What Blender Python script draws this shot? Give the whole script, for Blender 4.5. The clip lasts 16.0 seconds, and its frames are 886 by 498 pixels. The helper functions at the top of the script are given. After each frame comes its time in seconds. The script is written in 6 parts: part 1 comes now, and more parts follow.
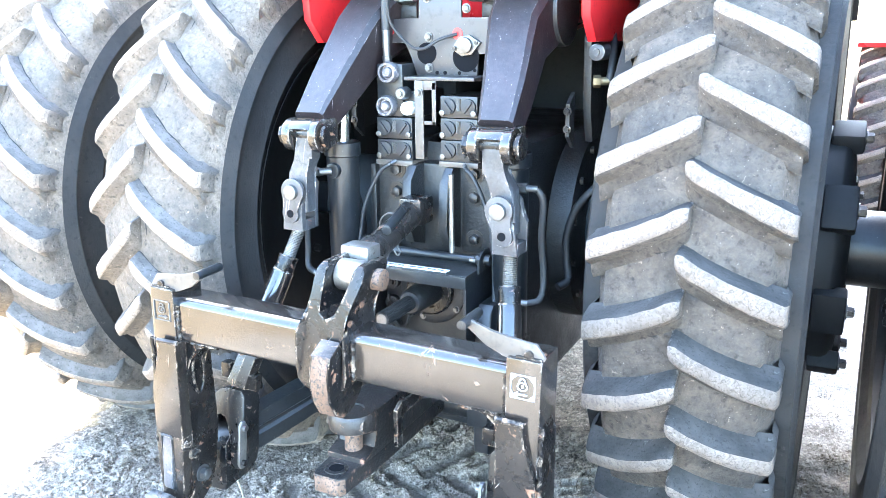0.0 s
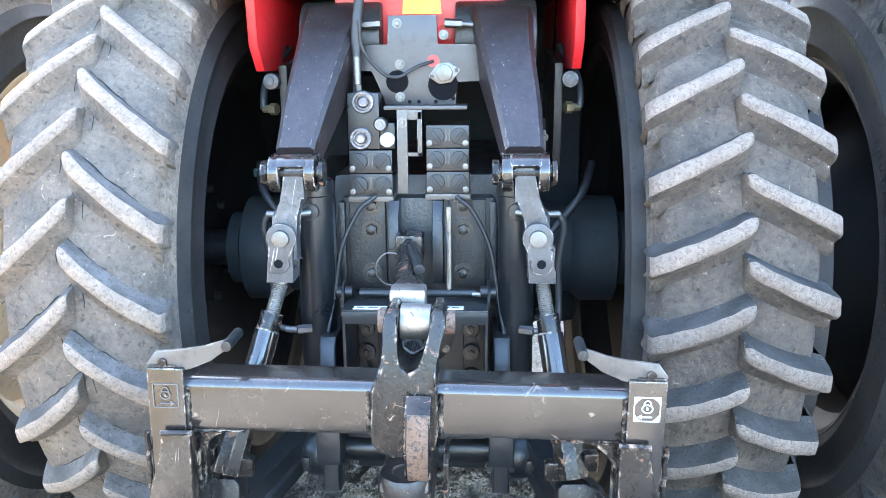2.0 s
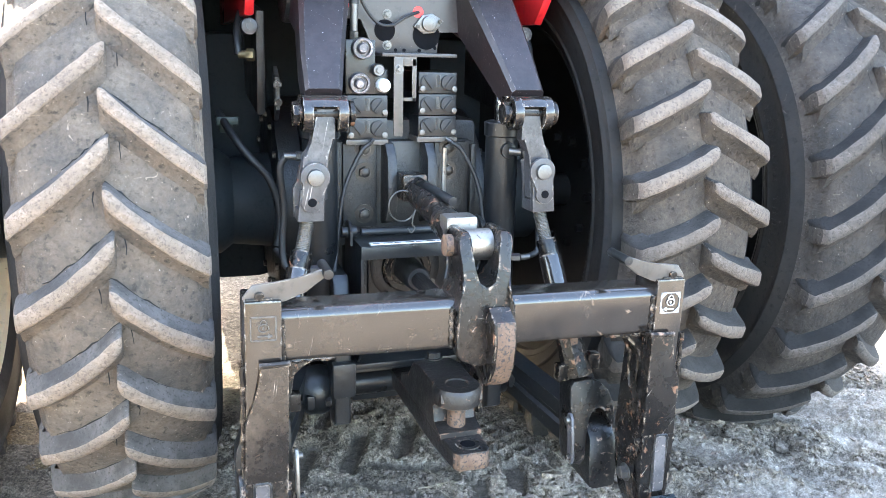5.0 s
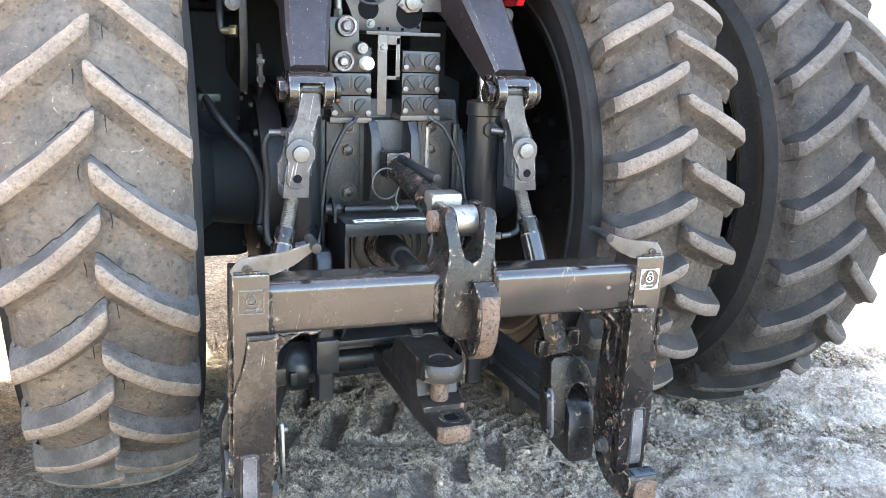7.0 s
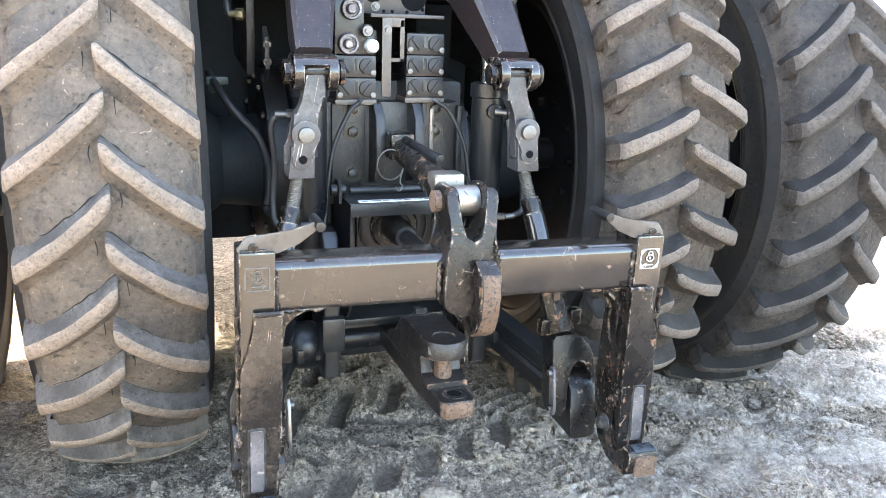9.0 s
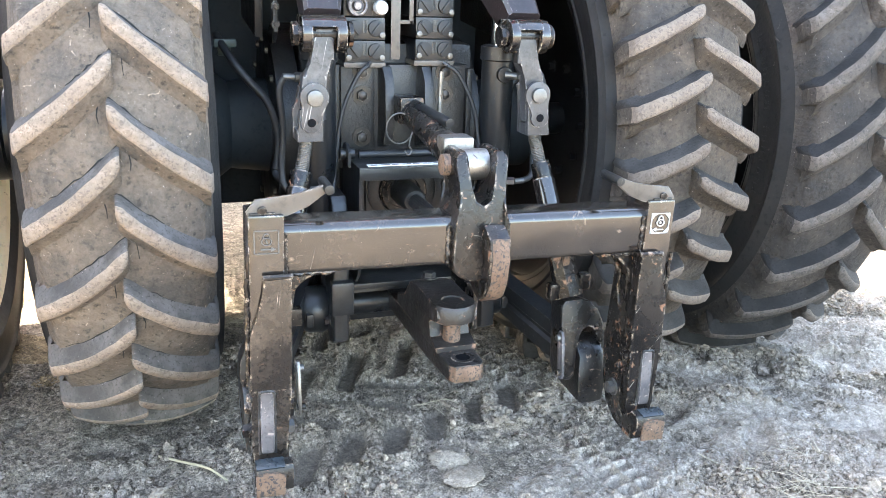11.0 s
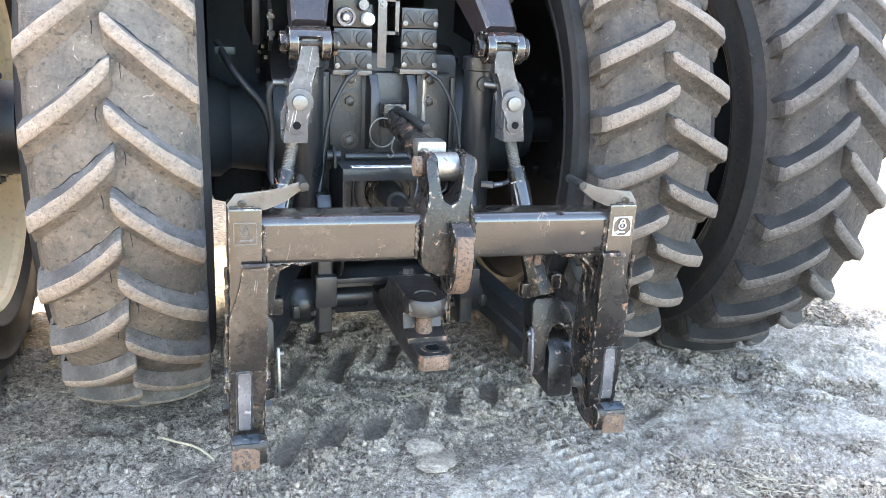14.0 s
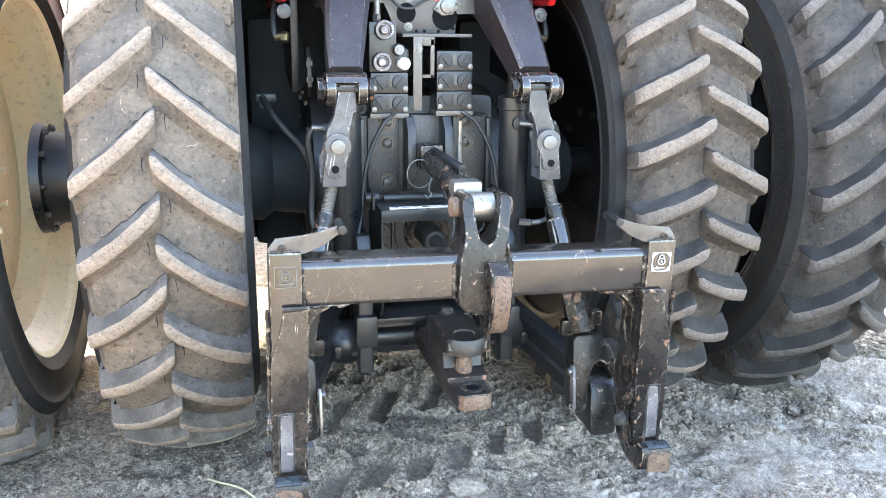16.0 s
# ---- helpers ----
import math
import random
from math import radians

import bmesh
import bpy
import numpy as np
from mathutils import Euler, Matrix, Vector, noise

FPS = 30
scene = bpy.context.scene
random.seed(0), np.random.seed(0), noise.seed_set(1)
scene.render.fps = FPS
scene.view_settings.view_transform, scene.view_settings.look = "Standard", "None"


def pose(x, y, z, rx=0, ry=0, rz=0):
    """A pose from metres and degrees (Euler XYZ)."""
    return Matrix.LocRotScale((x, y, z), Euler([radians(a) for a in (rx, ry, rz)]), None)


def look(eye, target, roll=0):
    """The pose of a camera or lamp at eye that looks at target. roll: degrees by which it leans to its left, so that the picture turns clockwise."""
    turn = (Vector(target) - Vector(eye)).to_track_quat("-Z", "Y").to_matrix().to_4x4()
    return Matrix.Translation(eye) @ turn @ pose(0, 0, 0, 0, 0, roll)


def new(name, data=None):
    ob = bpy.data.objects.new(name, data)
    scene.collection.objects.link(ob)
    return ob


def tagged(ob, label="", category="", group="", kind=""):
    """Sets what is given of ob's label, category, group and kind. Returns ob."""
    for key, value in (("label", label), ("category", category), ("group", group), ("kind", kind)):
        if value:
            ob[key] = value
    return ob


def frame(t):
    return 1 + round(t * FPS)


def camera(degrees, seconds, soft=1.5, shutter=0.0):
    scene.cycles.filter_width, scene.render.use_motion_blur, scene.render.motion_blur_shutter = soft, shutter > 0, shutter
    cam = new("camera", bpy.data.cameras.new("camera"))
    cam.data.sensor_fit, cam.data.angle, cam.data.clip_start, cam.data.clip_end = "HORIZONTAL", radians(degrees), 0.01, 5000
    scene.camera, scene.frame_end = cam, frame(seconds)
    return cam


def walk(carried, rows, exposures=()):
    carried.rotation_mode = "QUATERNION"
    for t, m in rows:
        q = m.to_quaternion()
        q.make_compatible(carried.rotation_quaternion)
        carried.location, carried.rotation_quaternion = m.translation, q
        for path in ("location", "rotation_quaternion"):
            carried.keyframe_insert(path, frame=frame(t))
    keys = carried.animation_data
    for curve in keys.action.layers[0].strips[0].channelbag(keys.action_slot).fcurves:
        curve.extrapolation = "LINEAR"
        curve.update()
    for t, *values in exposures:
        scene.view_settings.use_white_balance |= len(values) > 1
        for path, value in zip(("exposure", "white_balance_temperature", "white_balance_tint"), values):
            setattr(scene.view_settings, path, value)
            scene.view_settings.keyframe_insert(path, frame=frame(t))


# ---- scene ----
cam = camera(57.3, 16.0, soft=0.6)
PATH = [
    (0, (1.063, -2.498, 1.469), (0.192, -0.775, 0.947), -0.6),
    (0.5, (0.981, -2.522, 1.464), (0.26, -0.724, 0.965), -0.5),
    (1, (0.763, -2.512, 1.442), (0.236, -0.641, 0.97), -0.2),
    (1.5, (0.461, -2.558, 1.425), (0.144, -0.633, 0.982), -0.2),
    (2, (0.189, -2.611, 1.44), (0.094, -0.662, 1.004), -0.5),
    (2.5, (-0.023, -2.568, 1.439), (0.067, -0.619, 0.998), -0.8),
    (3, (-0.209, -2.632, 1.431), (0.038, -0.698, 0.985), -0.7),
    (3.5, (-0.32, -2.704, 1.415), (0.056, -0.791, 0.972), -0.1),
    (4, (-0.4, -2.703, 1.393), (0.08, -0.813, 0.947), 0.5),
    (4.5, (-0.567, -2.697, 1.382), (-0.007, -0.834, 0.92), 1.1),
    (5, (-0.618, -2.703, 1.362), (0.001, -0.863, 0.88), 1.4),
    (5.2, (-0.622, -2.699, 1.366), (0.016, -0.87, 0.868), 1.8),
    (7.5, (-0.665, -2.732, 1.338), (0.024, -0.926, 0.825), 2.2),
    (8, (-0.66, -2.747, 1.346), (0.012, -0.937, 0.824), 2.0),
    (8.5, (-0.658, -2.759, 1.344), (0.006, -0.949, 0.813), 1.9),
    (9, (-0.655, -2.761, 1.336), (0.005, -0.954, 0.791), 2.0),
    (11.5, (-0.653, -2.76, 1.324), (-0.024, -0.972, 0.685), 2.0),
    (12, (-0.656, -2.76, 1.328), (-0.028, -0.976, 0.677), 2.0),
    (12.5, (-0.658, -2.787, 1.327), (-0.037, -1.0, 0.679), 2.0),
    (13, (-0.624, -2.827, 1.336), (-0.015, -1.033, 0.697), 2.3),
    (13.5, (-0.575, -2.899, 1.341), (0.016, -1.093, 0.717), 2.6),
    (14, (-0.558, -2.935, 1.34), (0.011, -1.114, 0.739), 2.7),
    (14.5, (-0.549, -2.939, 1.341), (-0.004, -1.103, 0.765), 2.5),
    (15, (-0.544, -2.936, 1.345), (-0.027, -1.085, 0.79), 1.9),
    (15.5, (-0.548, -2.939, 1.347), (-0.053, -1.077, 0.811), 1.2),
    (16, (-0.54, -2.949, 1.358), (-0.076, -1.075, 0.835), 0.6),
]
EXPOSURES = [(0.0, 5.33, 6100, 4), (0.4, 4.91, 5900, 4), (1.0, 4.73, 5900, 4), (2.0, 4.57, 6000, 5), (3.5, 4.33, 6500, 7), (5.0, 4.31, 6850, 8), (9.0, 4.26, 7400, 10), (12.5, 4.27, 7300, 9), (16.0, 4.43, 7080, 8)]
walk(cam, [(t, look(eye, target, roll)) for t, eye, target, roll in PATH], EXPOSURES)

# ---- world and sun ----
world = bpy.data.worlds.new("sky")
scene.world = world
world.use_nodes = True
wn = world.node_tree
sky = wn.nodes.new("ShaderNodeTexSky")
sky.sky_type, sky.sun_disc = "NISHITA", False
SUN_FROM = Vector((-0.75, 1.0, 0.95)).normalized()
sky.sun_elevation = math.asin(SUN_FROM.z)
sky.sun_rotation = math.atan2(SUN_FROM.x, SUN_FROM.y)
sky.dust_density, sky.air_density = 2.5, 1.0
wn.nodes["Background"].inputs["Strength"].default_value = 0.15
wn.links.new(sky.outputs[0], wn.nodes["Background"].inputs[0])
sun_data = bpy.data.lights.new("sun", "SUN")
sun_data.energy, sun_data.angle, sun_data.color = 2.8, radians(0.6), (1.0, 0.95, 0.86)
sun = new("sun", sun_data)
sun.matrix_world = look(tuple(SUN_FROM * 30), (0, 0, 0))


# ---- materials ----
def node_material(name):
    m = bpy.data.materials.new(name)
    m.use_nodes = True
    return m, m.node_tree, m.node_tree.nodes["Principled BSDF"]


def surface(name, base, second, scale=6.0, rough=(0.5, 0.75), metal=0.0, bump=0.15, bump_scale=60.0,
            wear=None, wear_amount=0.0, wear_scale=14.0, wear_twist=1.2, dust=None, dust_amount=0.0, spec=0.5, distance=0.004,
            edge=None, edge_radius=0.004, edge_scale=35.0, specks=None, speck_scale=150.0, scratch=None, scratch_lean=0.2, coat=0.0, grain=0.72, vary=0.0, dust_from=-0.4, mottle=0.0):
    """Two colours mixed by noise at two scales, worn patches, dust on what faces up, and a fine relief."""
    m, nt, bsdf = node_material(name)
    N, L = nt.nodes.new, nt.links.new
    coord = N("ShaderNodeTexCoord")

    def noise_node(sc, detail=6, distortion=0.0):
        n = N("ShaderNodeTexNoise")
        n.inputs["Scale"].default_value, n.inputs["Detail"].default_value = sc, detail
        n.inputs["Roughness"].default_value, n.inputs["Distortion"].default_value = 0.62, distortion
        L(coord.outputs["Object"], n.inputs["Vector"])
        return n

    def ramp(src, lo, hi):
        r = N("ShaderNodeMapRange")
        r.inputs["From Min"].default_value, r.inputs["From Max"].default_value = lo, hi
        L(src, r.inputs["Value"])
        return r.outputs["Result"]

    def mix(fac, a, b):
        x = N("ShaderNodeMix")
        x.data_type = "RGBA"
        L(fac, x.inputs["Factor"])
        for sock, v in ((x.inputs[6], a), (x.inputs[7], b)):
            if isinstance(v, tuple):
                sock.default_value = (*v, 1)
            else:
                L(v, sock)
        return x.outputs[2]

    broad, fine = noise_node(scale), noise_node(scale * 9, 8)
    col = mix(ramp(broad.outputs["Fac"], 0.35, 0.68), base, second)
    half = tuple(grain * c for c in base)
    col = mix(ramp(fine.outputs["Fac"], 0.54, 0.70), col, half)
    rough_in = ramp(broad.outputs["Fac"], 0.3, 0.7)
    if wear:
        w = noise_node(wear_scale, 10, wear_twist)
        fac = ramp(w.outputs["Fac"], 0.72 - wear_amount * 0.4, 0.78 - wear_amount * 0.4)
        col = mix(fac, col, wear)
    if dust:
        geo = N("ShaderNodeNewGeometry")
        sep = N("ShaderNodeSeparateXYZ")
        L(geo.outputs["Normal"], sep.inputs[0])
        up = ramp(sep.outputs["Z"], dust_from, 0.95)
        dn = noise_node(scale * 2.3, 8, 0.4)
        mul = N("ShaderNodeMath")
        mul.operation = "MULTIPLY"
        L(up, mul.inputs[0])
        L(ramp(dn.outputs["Fac"], 0.30, 0.72), mul.inputs[1])
        sc = N("ShaderNodeMath")
        sc.operation = "MULTIPLY"
        sc.inputs[1].default_value = dust_amount
        L(mul.outputs[0], sc.inputs[0])
        col = mix(sc.outputs[0], col, dust)
    if specks:
        sp = noise_node(speck_scale, 3)
        col = mix(ramp(sp.outputs["Fac"], 0.70, 0.76), col, specks)
    if scratch:
        for lean, sc, cut in ((scratch_lean, (260.0, 260.0, 7.0), 0.72), (1.2 + scratch_lean, (330.0, 330.0, 12.0), 0.76)):
            mp = N("ShaderNodeMapping")
            mp.vector_type = "TEXTURE"
            mp.inputs["Rotation"].default_value = (0, lean, 0)
            mp.inputs["Scale"].default_value = tuple(1 / c for c in sc)
            L(coord.outputs["Object"], mp.inputs["Vector"])
            sn = N("ShaderNodeTexNoise")
            sn.inputs["Scale"].default_value, sn.inputs["Detail"].default_value = 1.0, 2.0
            L(mp.outputs[0], sn.inputs["Vector"])
            col = mix(ramp(sn.outputs["Fac"], cut, cut + 0.05), col, scratch)
    if edge:
        bev, geo2, dot = N("ShaderNodeBevel"), N("ShaderNodeNewGeometry"), N("ShaderNodeVectorMath")
        bev.samples = 4
        bev.inputs["Radius"].default_value = edge_radius
        dot.operation = "DOT_PRODUCT"
        L(bev.outputs[0], dot.inputs[0])
        L(geo2.outputs["Normal"], dot.inputs[1])
        en = noise_node(edge_scale, 8, 0.8)
        worn = N("ShaderNodeMath")
        worn.operation = "MULTIPLY"
        L(ramp(dot.outputs["Value"], 0.985, 0.90), worn.inputs[0])
        L(ramp(en.outputs["Fac"], 0.50, 0.64), worn.inputs[1])
        col = mix(worn.outputs[0], col, edge)
    if mottle:
        for sc, share in ((27.0, 1.0), (85.0, 0.8)):
            spot, lift = noise_node(sc, 10, 1.1), N("ShaderNodeHueSaturation")
            shade = N("ShaderNodeMapRange")
            for key, value in zip(("From Min", "From Max", "To Min", "To Max"), (0.36, 0.64, 1 - mottle * share, 1 + mottle * share)):
                shade.inputs[key].default_value = value
            L(spot.outputs["Fac"], shade.inputs["Value"])
            L(shade.outputs["Result"], lift.inputs["Value"])
            L(col, lift.inputs["Color"])
            col = lift.outputs["Color"]
    if vary:
        info, tone, hsv = N("ShaderNodeObjectInfo"), N("ShaderNodeMapRange"), N("ShaderNodeHueSaturation")
        tone.inputs["To Min"].default_value, tone.inputs["To Max"].default_value = 1 - vary, 1 + vary
        L(info.outputs["Random"], tone.inputs["Value"])
        L(tone.outputs["Result"], hsv.inputs["Value"])
        L(col, hsv.inputs["Color"])
        col = hsv.outputs["Color"]
    L(col, bsdf.inputs["Base Color"])
    rr = N("ShaderNodeMapRange")
    rr.inputs["To Min"].default_value, rr.inputs["To Max"].default_value = rough
    L(rough_in, rr.inputs["Value"])
    L(rr.outputs["Result"], bsdf.inputs["Roughness"])
    bsdf.inputs["Metallic"].default_value = metal
    bsdf.inputs["Coat Weight"].default_value, bsdf.inputs["Coat Roughness"].default_value = coat, 0.12
    bsdf.inputs["Specular IOR Level"].default_value = spec
    bn = noise_node(bump_scale, 8)
    b = N("ShaderNodeBump")
    b.inputs["Strength"].default_value, b.inputs["Distance"].default_value = bump, distance
    L(bn.outputs["Fac"], b.inputs["Height"])
    L(b.outputs["Normal"], bsdf.inputs["Normal"])
    return m


DUST = (0.34, 0.29, 0.23)
M = {}
def tyre_rubber(name, dark, light, dust_amount):
    return surface(name, dark, light, 7.0, (0.7, 0.95), bump=1.0, bump_scale=55, wear=tuple(1.9 * c for c in light), wear_amount=0.20, wear_scale=34, wear_twist=2.2,
                   dust=(0.22, 0.175, 0.135), dust_amount=dust_amount, distance=0.011, specks=(0.36, 0.33, 0.30), speck_scale=150, grain=0.55, spec=0.3, mottle=0.15)


def lug_rubber(name, dark, light, pit):
    return surface(name, dark, light, 11.0, (0.8, 0.95), bump=1.0, bump_scale=260, wear=pit, wear_amount=0.46, wear_scale=130, wear_twist=1.0,
                   dust=(0.30, 0.235, 0.18), dust_amount=0.30, distance=0.006, specks=(0.44, 0.39, 0.345), speck_scale=240, vary=0.16, spec=0.3, mottle=0.13)


M["rubber_l"] = tyre_rubber("dusty_brown_rubber", (0.057, 0.049, 0.043), (0.142, 0.112, 0.087), 0.45)
M["rubber_r"] = tyre_rubber("dusty_grey_rubber", (0.027, 0.0235, 0.021), (0.085, 0.067, 0.053), 0.28)
M["rubber_c"] = tyre_rubber("clean_black_rubber", (0.018, 0.0167, 0.0163), (0.060, 0.050, 0.043), 0.20)
M["side_rubber"] = surface("sidewall_rubber", (0.012, 0.0118, 0.0125), (0.024, 0.0215, 0.020), 5.0, (0.6, 0.85), bump=0.35, bump_scale=90, spec=0.2,
                           dust=(0.2, 0.17, 0.14), dust_amount=0.10, wear=(0.07, 0.061, 0.053), wear_amount=0.14, wear_scale=25)
M["seam"] = surface("dark_seam_rubber", (0.006, 0.006, 0.006), (0.010, 0.010, 0.010), 30.0, (0.8, 0.95), bump=0.1)
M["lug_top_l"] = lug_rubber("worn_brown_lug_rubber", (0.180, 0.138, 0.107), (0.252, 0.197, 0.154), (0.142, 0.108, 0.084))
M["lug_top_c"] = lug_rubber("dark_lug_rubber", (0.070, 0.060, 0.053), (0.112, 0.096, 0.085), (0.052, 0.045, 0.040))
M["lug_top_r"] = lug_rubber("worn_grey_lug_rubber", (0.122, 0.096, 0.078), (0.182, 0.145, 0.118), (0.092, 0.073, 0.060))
# upper lug flanks: a much darker tone than the worn tops
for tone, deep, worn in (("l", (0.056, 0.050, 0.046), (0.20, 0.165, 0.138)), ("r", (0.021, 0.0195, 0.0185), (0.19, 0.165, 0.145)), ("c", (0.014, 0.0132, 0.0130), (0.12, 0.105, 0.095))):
    M["flank_" + tone] = surface("dark_lug_flank_rubber", deep, tuple(2.2 * c for c in deep), 16.0, (0.8, 0.95), bump=0.6, bump_scale=120, spec=0.2,
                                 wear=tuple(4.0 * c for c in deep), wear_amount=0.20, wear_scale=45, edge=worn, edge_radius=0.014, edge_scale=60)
M["black_paint"] = surface("black_paint", (0.0065, 0.0078, 0.0095), (0.013, 0.0138, 0.015), 7.0, (0.25, 0.45), bump=0.2, bump_scale=80, spec=0.45,
                           dust=DUST, dust_amount=0.03, wear=(0.06, 0.05, 0.045), wear_amount=0.10, wear_scale=26, edge=(0.12, 0.11, 0.10), scratch=(0.09, 0.085, 0.08), dust_from=0.25, mottle=0.15)
M["cast"] = surface("dusty_cast_iron", (0.0085, 0.0095, 0.011), (0.021, 0.0185, 0.0165), 9.0, (0.28, 0.55), bump=0.5, bump_scale=110, spec=0.5,
                    dust=DUST, dust_amount=0.05, wear=(0.06, 0.045, 0.035), wear_amount=0.13, wear_scale=30, edge=(0.12, 0.10, 0.085), specks=(0.12, 0.10, 0.085), speck_scale=190, dust_from=0.25, mottle=0.22)
M["hitch_paint"] = surface("worn_grey_black_paint", (0.009, 0.0076, 0.007), (0.030, 0.0222, 0.0172), 5.0, (0.08, 0.24), bump=0.12, bump_scale=30,
                           wear=(0.13, 0.092, 0.065), wear_amount=0.17, wear_scale=26, wear_twist=0.9, dust=DUST, dust_amount=0.04, spec=0.42,
                           edge=(0.42, 0.38, 0.34), edge_radius=0.006, specks=(0.3, 0.28, 0.25), speck_scale=260, scratch=(0.15, 0.13, 0.115), coat=0.6, dust_from=0.25, mottle=0.22)
M["hitch_worn"] = surface("rust_scuffed_steel", (0.006, 0.0056, 0.0057), (0.017, 0.0138, 0.0122), 14.0, (0.14, 0.38), bump=0.35, bump_scale=80,
                          wear=(0.17, 0.092, 0.058), wear_amount=0.29, wear_scale=30, wear_twist=0.7, dust=DUST, dust_amount=0.05, edge=(0.38, 0.29, 0.22), edge_radius=0.007,
                          specks=(0.36, 0.32, 0.28), speck_scale=170, scratch=(0.36, 0.31, 0.27), scratch_lean=0.6, spec=0.3, dust_from=0.25)
M["hitch_face"] = surface("brown_grey_scuffed_paint", (0.011, 0.009, 0.008), (0.032, 0.0245, 0.0195), 8.0, (0.10, 0.28), bump=0.15, bump_scale=60,
                          wear=(0.13, 0.080, 0.055), wear_amount=0.17, wear_scale=22, wear_twist=0.9, dust=DUST, dust_amount=0.05, edge=(0.40, 0.31, 0.24), edge_radius=0.007,
                          specks=(0.34, 0.30, 0.26), speck_scale=220, scratch=(0.22, 0.19, 0.165), scratch_lean=0.1, spec=0.30, coat=0.5, dust_from=0.25, mottle=0.3)
M["greasy"] = surface("greasy_blue_black_steel", (0.010, 0.014, 0.017), (0.024, 0.030, 0.034), 30.0, (0.2, 0.4), bump=0.4, bump_scale=90, wear=(0.10, 0.10, 0.10), wear_amount=0.25, wear_scale=60)
M["dull_black"] = surface("dull_black_plastic", (0.017, 0.022, 0.026), (0.026, 0.030, 0.033), 6.0, (0.55, 0.8), bump=0.2, bump_scale=60, spec=0.25,
                          dust=DUST, dust_amount=0.03, wear=(0.03, 0.027, 0.025), wear_amount=0.10, wear_scale=18, dust_from=0.25)
M["cast_worn"] = surface("scuffed_cast_steel", (0.005, 0.005, 0.0056), (0.012, 0.0108, 0.0102), 14.0, (0.2, 0.45), bump=0.4, bump_scale=100, spec=0.4,
                         wear=(0.16, 0.11, 0.085), wear_amount=0.27, wear_scale=50, wear_twist=0.6, dust=DUST, dust_amount=0.03, edge=(0.26, 0.21, 0.175), specks=(0.3, 0.26, 0.22), speck_scale=170, scratch=(0.18, 0.155, 0.135), dust_from=0.25, mottle=0.25)
M["draw_steel"] = surface("rust_brown_black_steel", (0.0065, 0.0066, 0.0073), (0.018, 0.0145, 0.0128), 10.0, (0.25, 0.5), bump=0.5, bump_scale=90,
                          wear=(0.19, 0.105, 0.070), wear_amount=0.27, wear_scale=24, dust=DUST, dust_amount=0.03, edge=(0.27, 0.165, 0.11), edge_radius=0.006, dust_from=0.25)
M["bare"] = surface("bare_worn_steel", (0.20, 0.188, 0.172), (0.31, 0.285, 0.255), 20.0, (0.28, 0.5), metal=0.8, bump=0.25, bump_scale=140,
                    wear=(0.12, 0.085, 0.065), wear_amount=0.26, wear_scale=38)
M["scuffed"] = surface("scuffed_dark_steel", (0.070, 0.068, 0.074), (0.13, 0.12, 0.125), 14.0, (0.3, 0.5), metal=0.3, bump=0.3, bump_scale=90,
                       wear=(0.30, 0.25, 0.235), wear_amount=0.34, wear_scale=38, edge=(0.35, 0.32, 0.3))
M["rusty"] = surface("rusty_edge_steel", (0.085, 0.048, 0.030), (0.17, 0.11, 0.075), 22.0, (0.5, 0.8), metal=0.2, bump=0.45, bump_scale=130,
                     wear=(0.030, 0.026, 0.025), wear_amount=0.48, wear_scale=130, wear_twist=0.4, specks=(0.45, 0.36, 0.28), speck_scale=140)
M["chrome"] = surface("chrome", (0.55, 0.54, 0.52), (0.62, 0.61, 0.58), 8.0, (0.12, 0.25), metal=1.0, bump=0.03)
M["zinc"] = surface("zinc_steel", (0.105, 0.105, 0.105), (0.17, 0.167, 0.162), 30.0, (0.3, 0.5), metal=0.85, bump=0.15, bump_scale=150,
                    wear=(0.10, 0.085, 0.07), wear_amount=0.2, wear_scale=60)
M["red"] = surface("red_paint", (0.40, 0.010, 0.014), (0.46, 0.016, 0.018), 4.0, (0.22, 0.38), bump=0.04, dust=DUST, dust_amount=0.06)
M["maroon"] = surface("dark_maroon_paint", (0.013, 0.0072, 0.0074), (0.010, 0.0082, 0.009), 6.0, (0.35, 0.55), bump=0.2, bump_scale=90,
                      wear=(0.26, 0.22, 0.22), wear_amount=0.10, wear_scale=60, wear_twist=0.6, dust=(0.11, 0.085, 0.08), dust_amount=0.16, edge=(0.2, 0.17, 0.17), scratch=(0.34, 0.30, 0.30), dust_from=0.25, mottle=0.3)
M["plate"] = surface("grey_brown_plate", (0.066, 0.056, 0.048), (0.098, 0.082, 0.069), 5.0, (0.35, 0.5), bump=0.08, wear=(0.05, 0.045, 0.04), wear_amount=0.12,
                     wear_scale=30, edge=(0.3, 0.27, 0.24))
M["plate_dark"] = surface("dark_grey_brown_plate", (0.030, 0.027, 0.028), (0.044, 0.039, 0.038), 5.0, (0.3, 0.45), bump=0.08, wear=(0.02, 0.018, 0.017), wear_amount=0.12,
                          wear_scale=30, edge=(0.22, 0.2, 0.19), specks=(0.16, 0.15, 0.14), speck_scale=200)
# near-black for flat discs: the shade inside a hole put into colour
M["hole"] = surface("painted_hole_shade", (0.003, 0.003, 0.004), (0.005, 0.005, 0.006), 40.0, (0.7, 0.9), bump=0.0, spec=0.1)
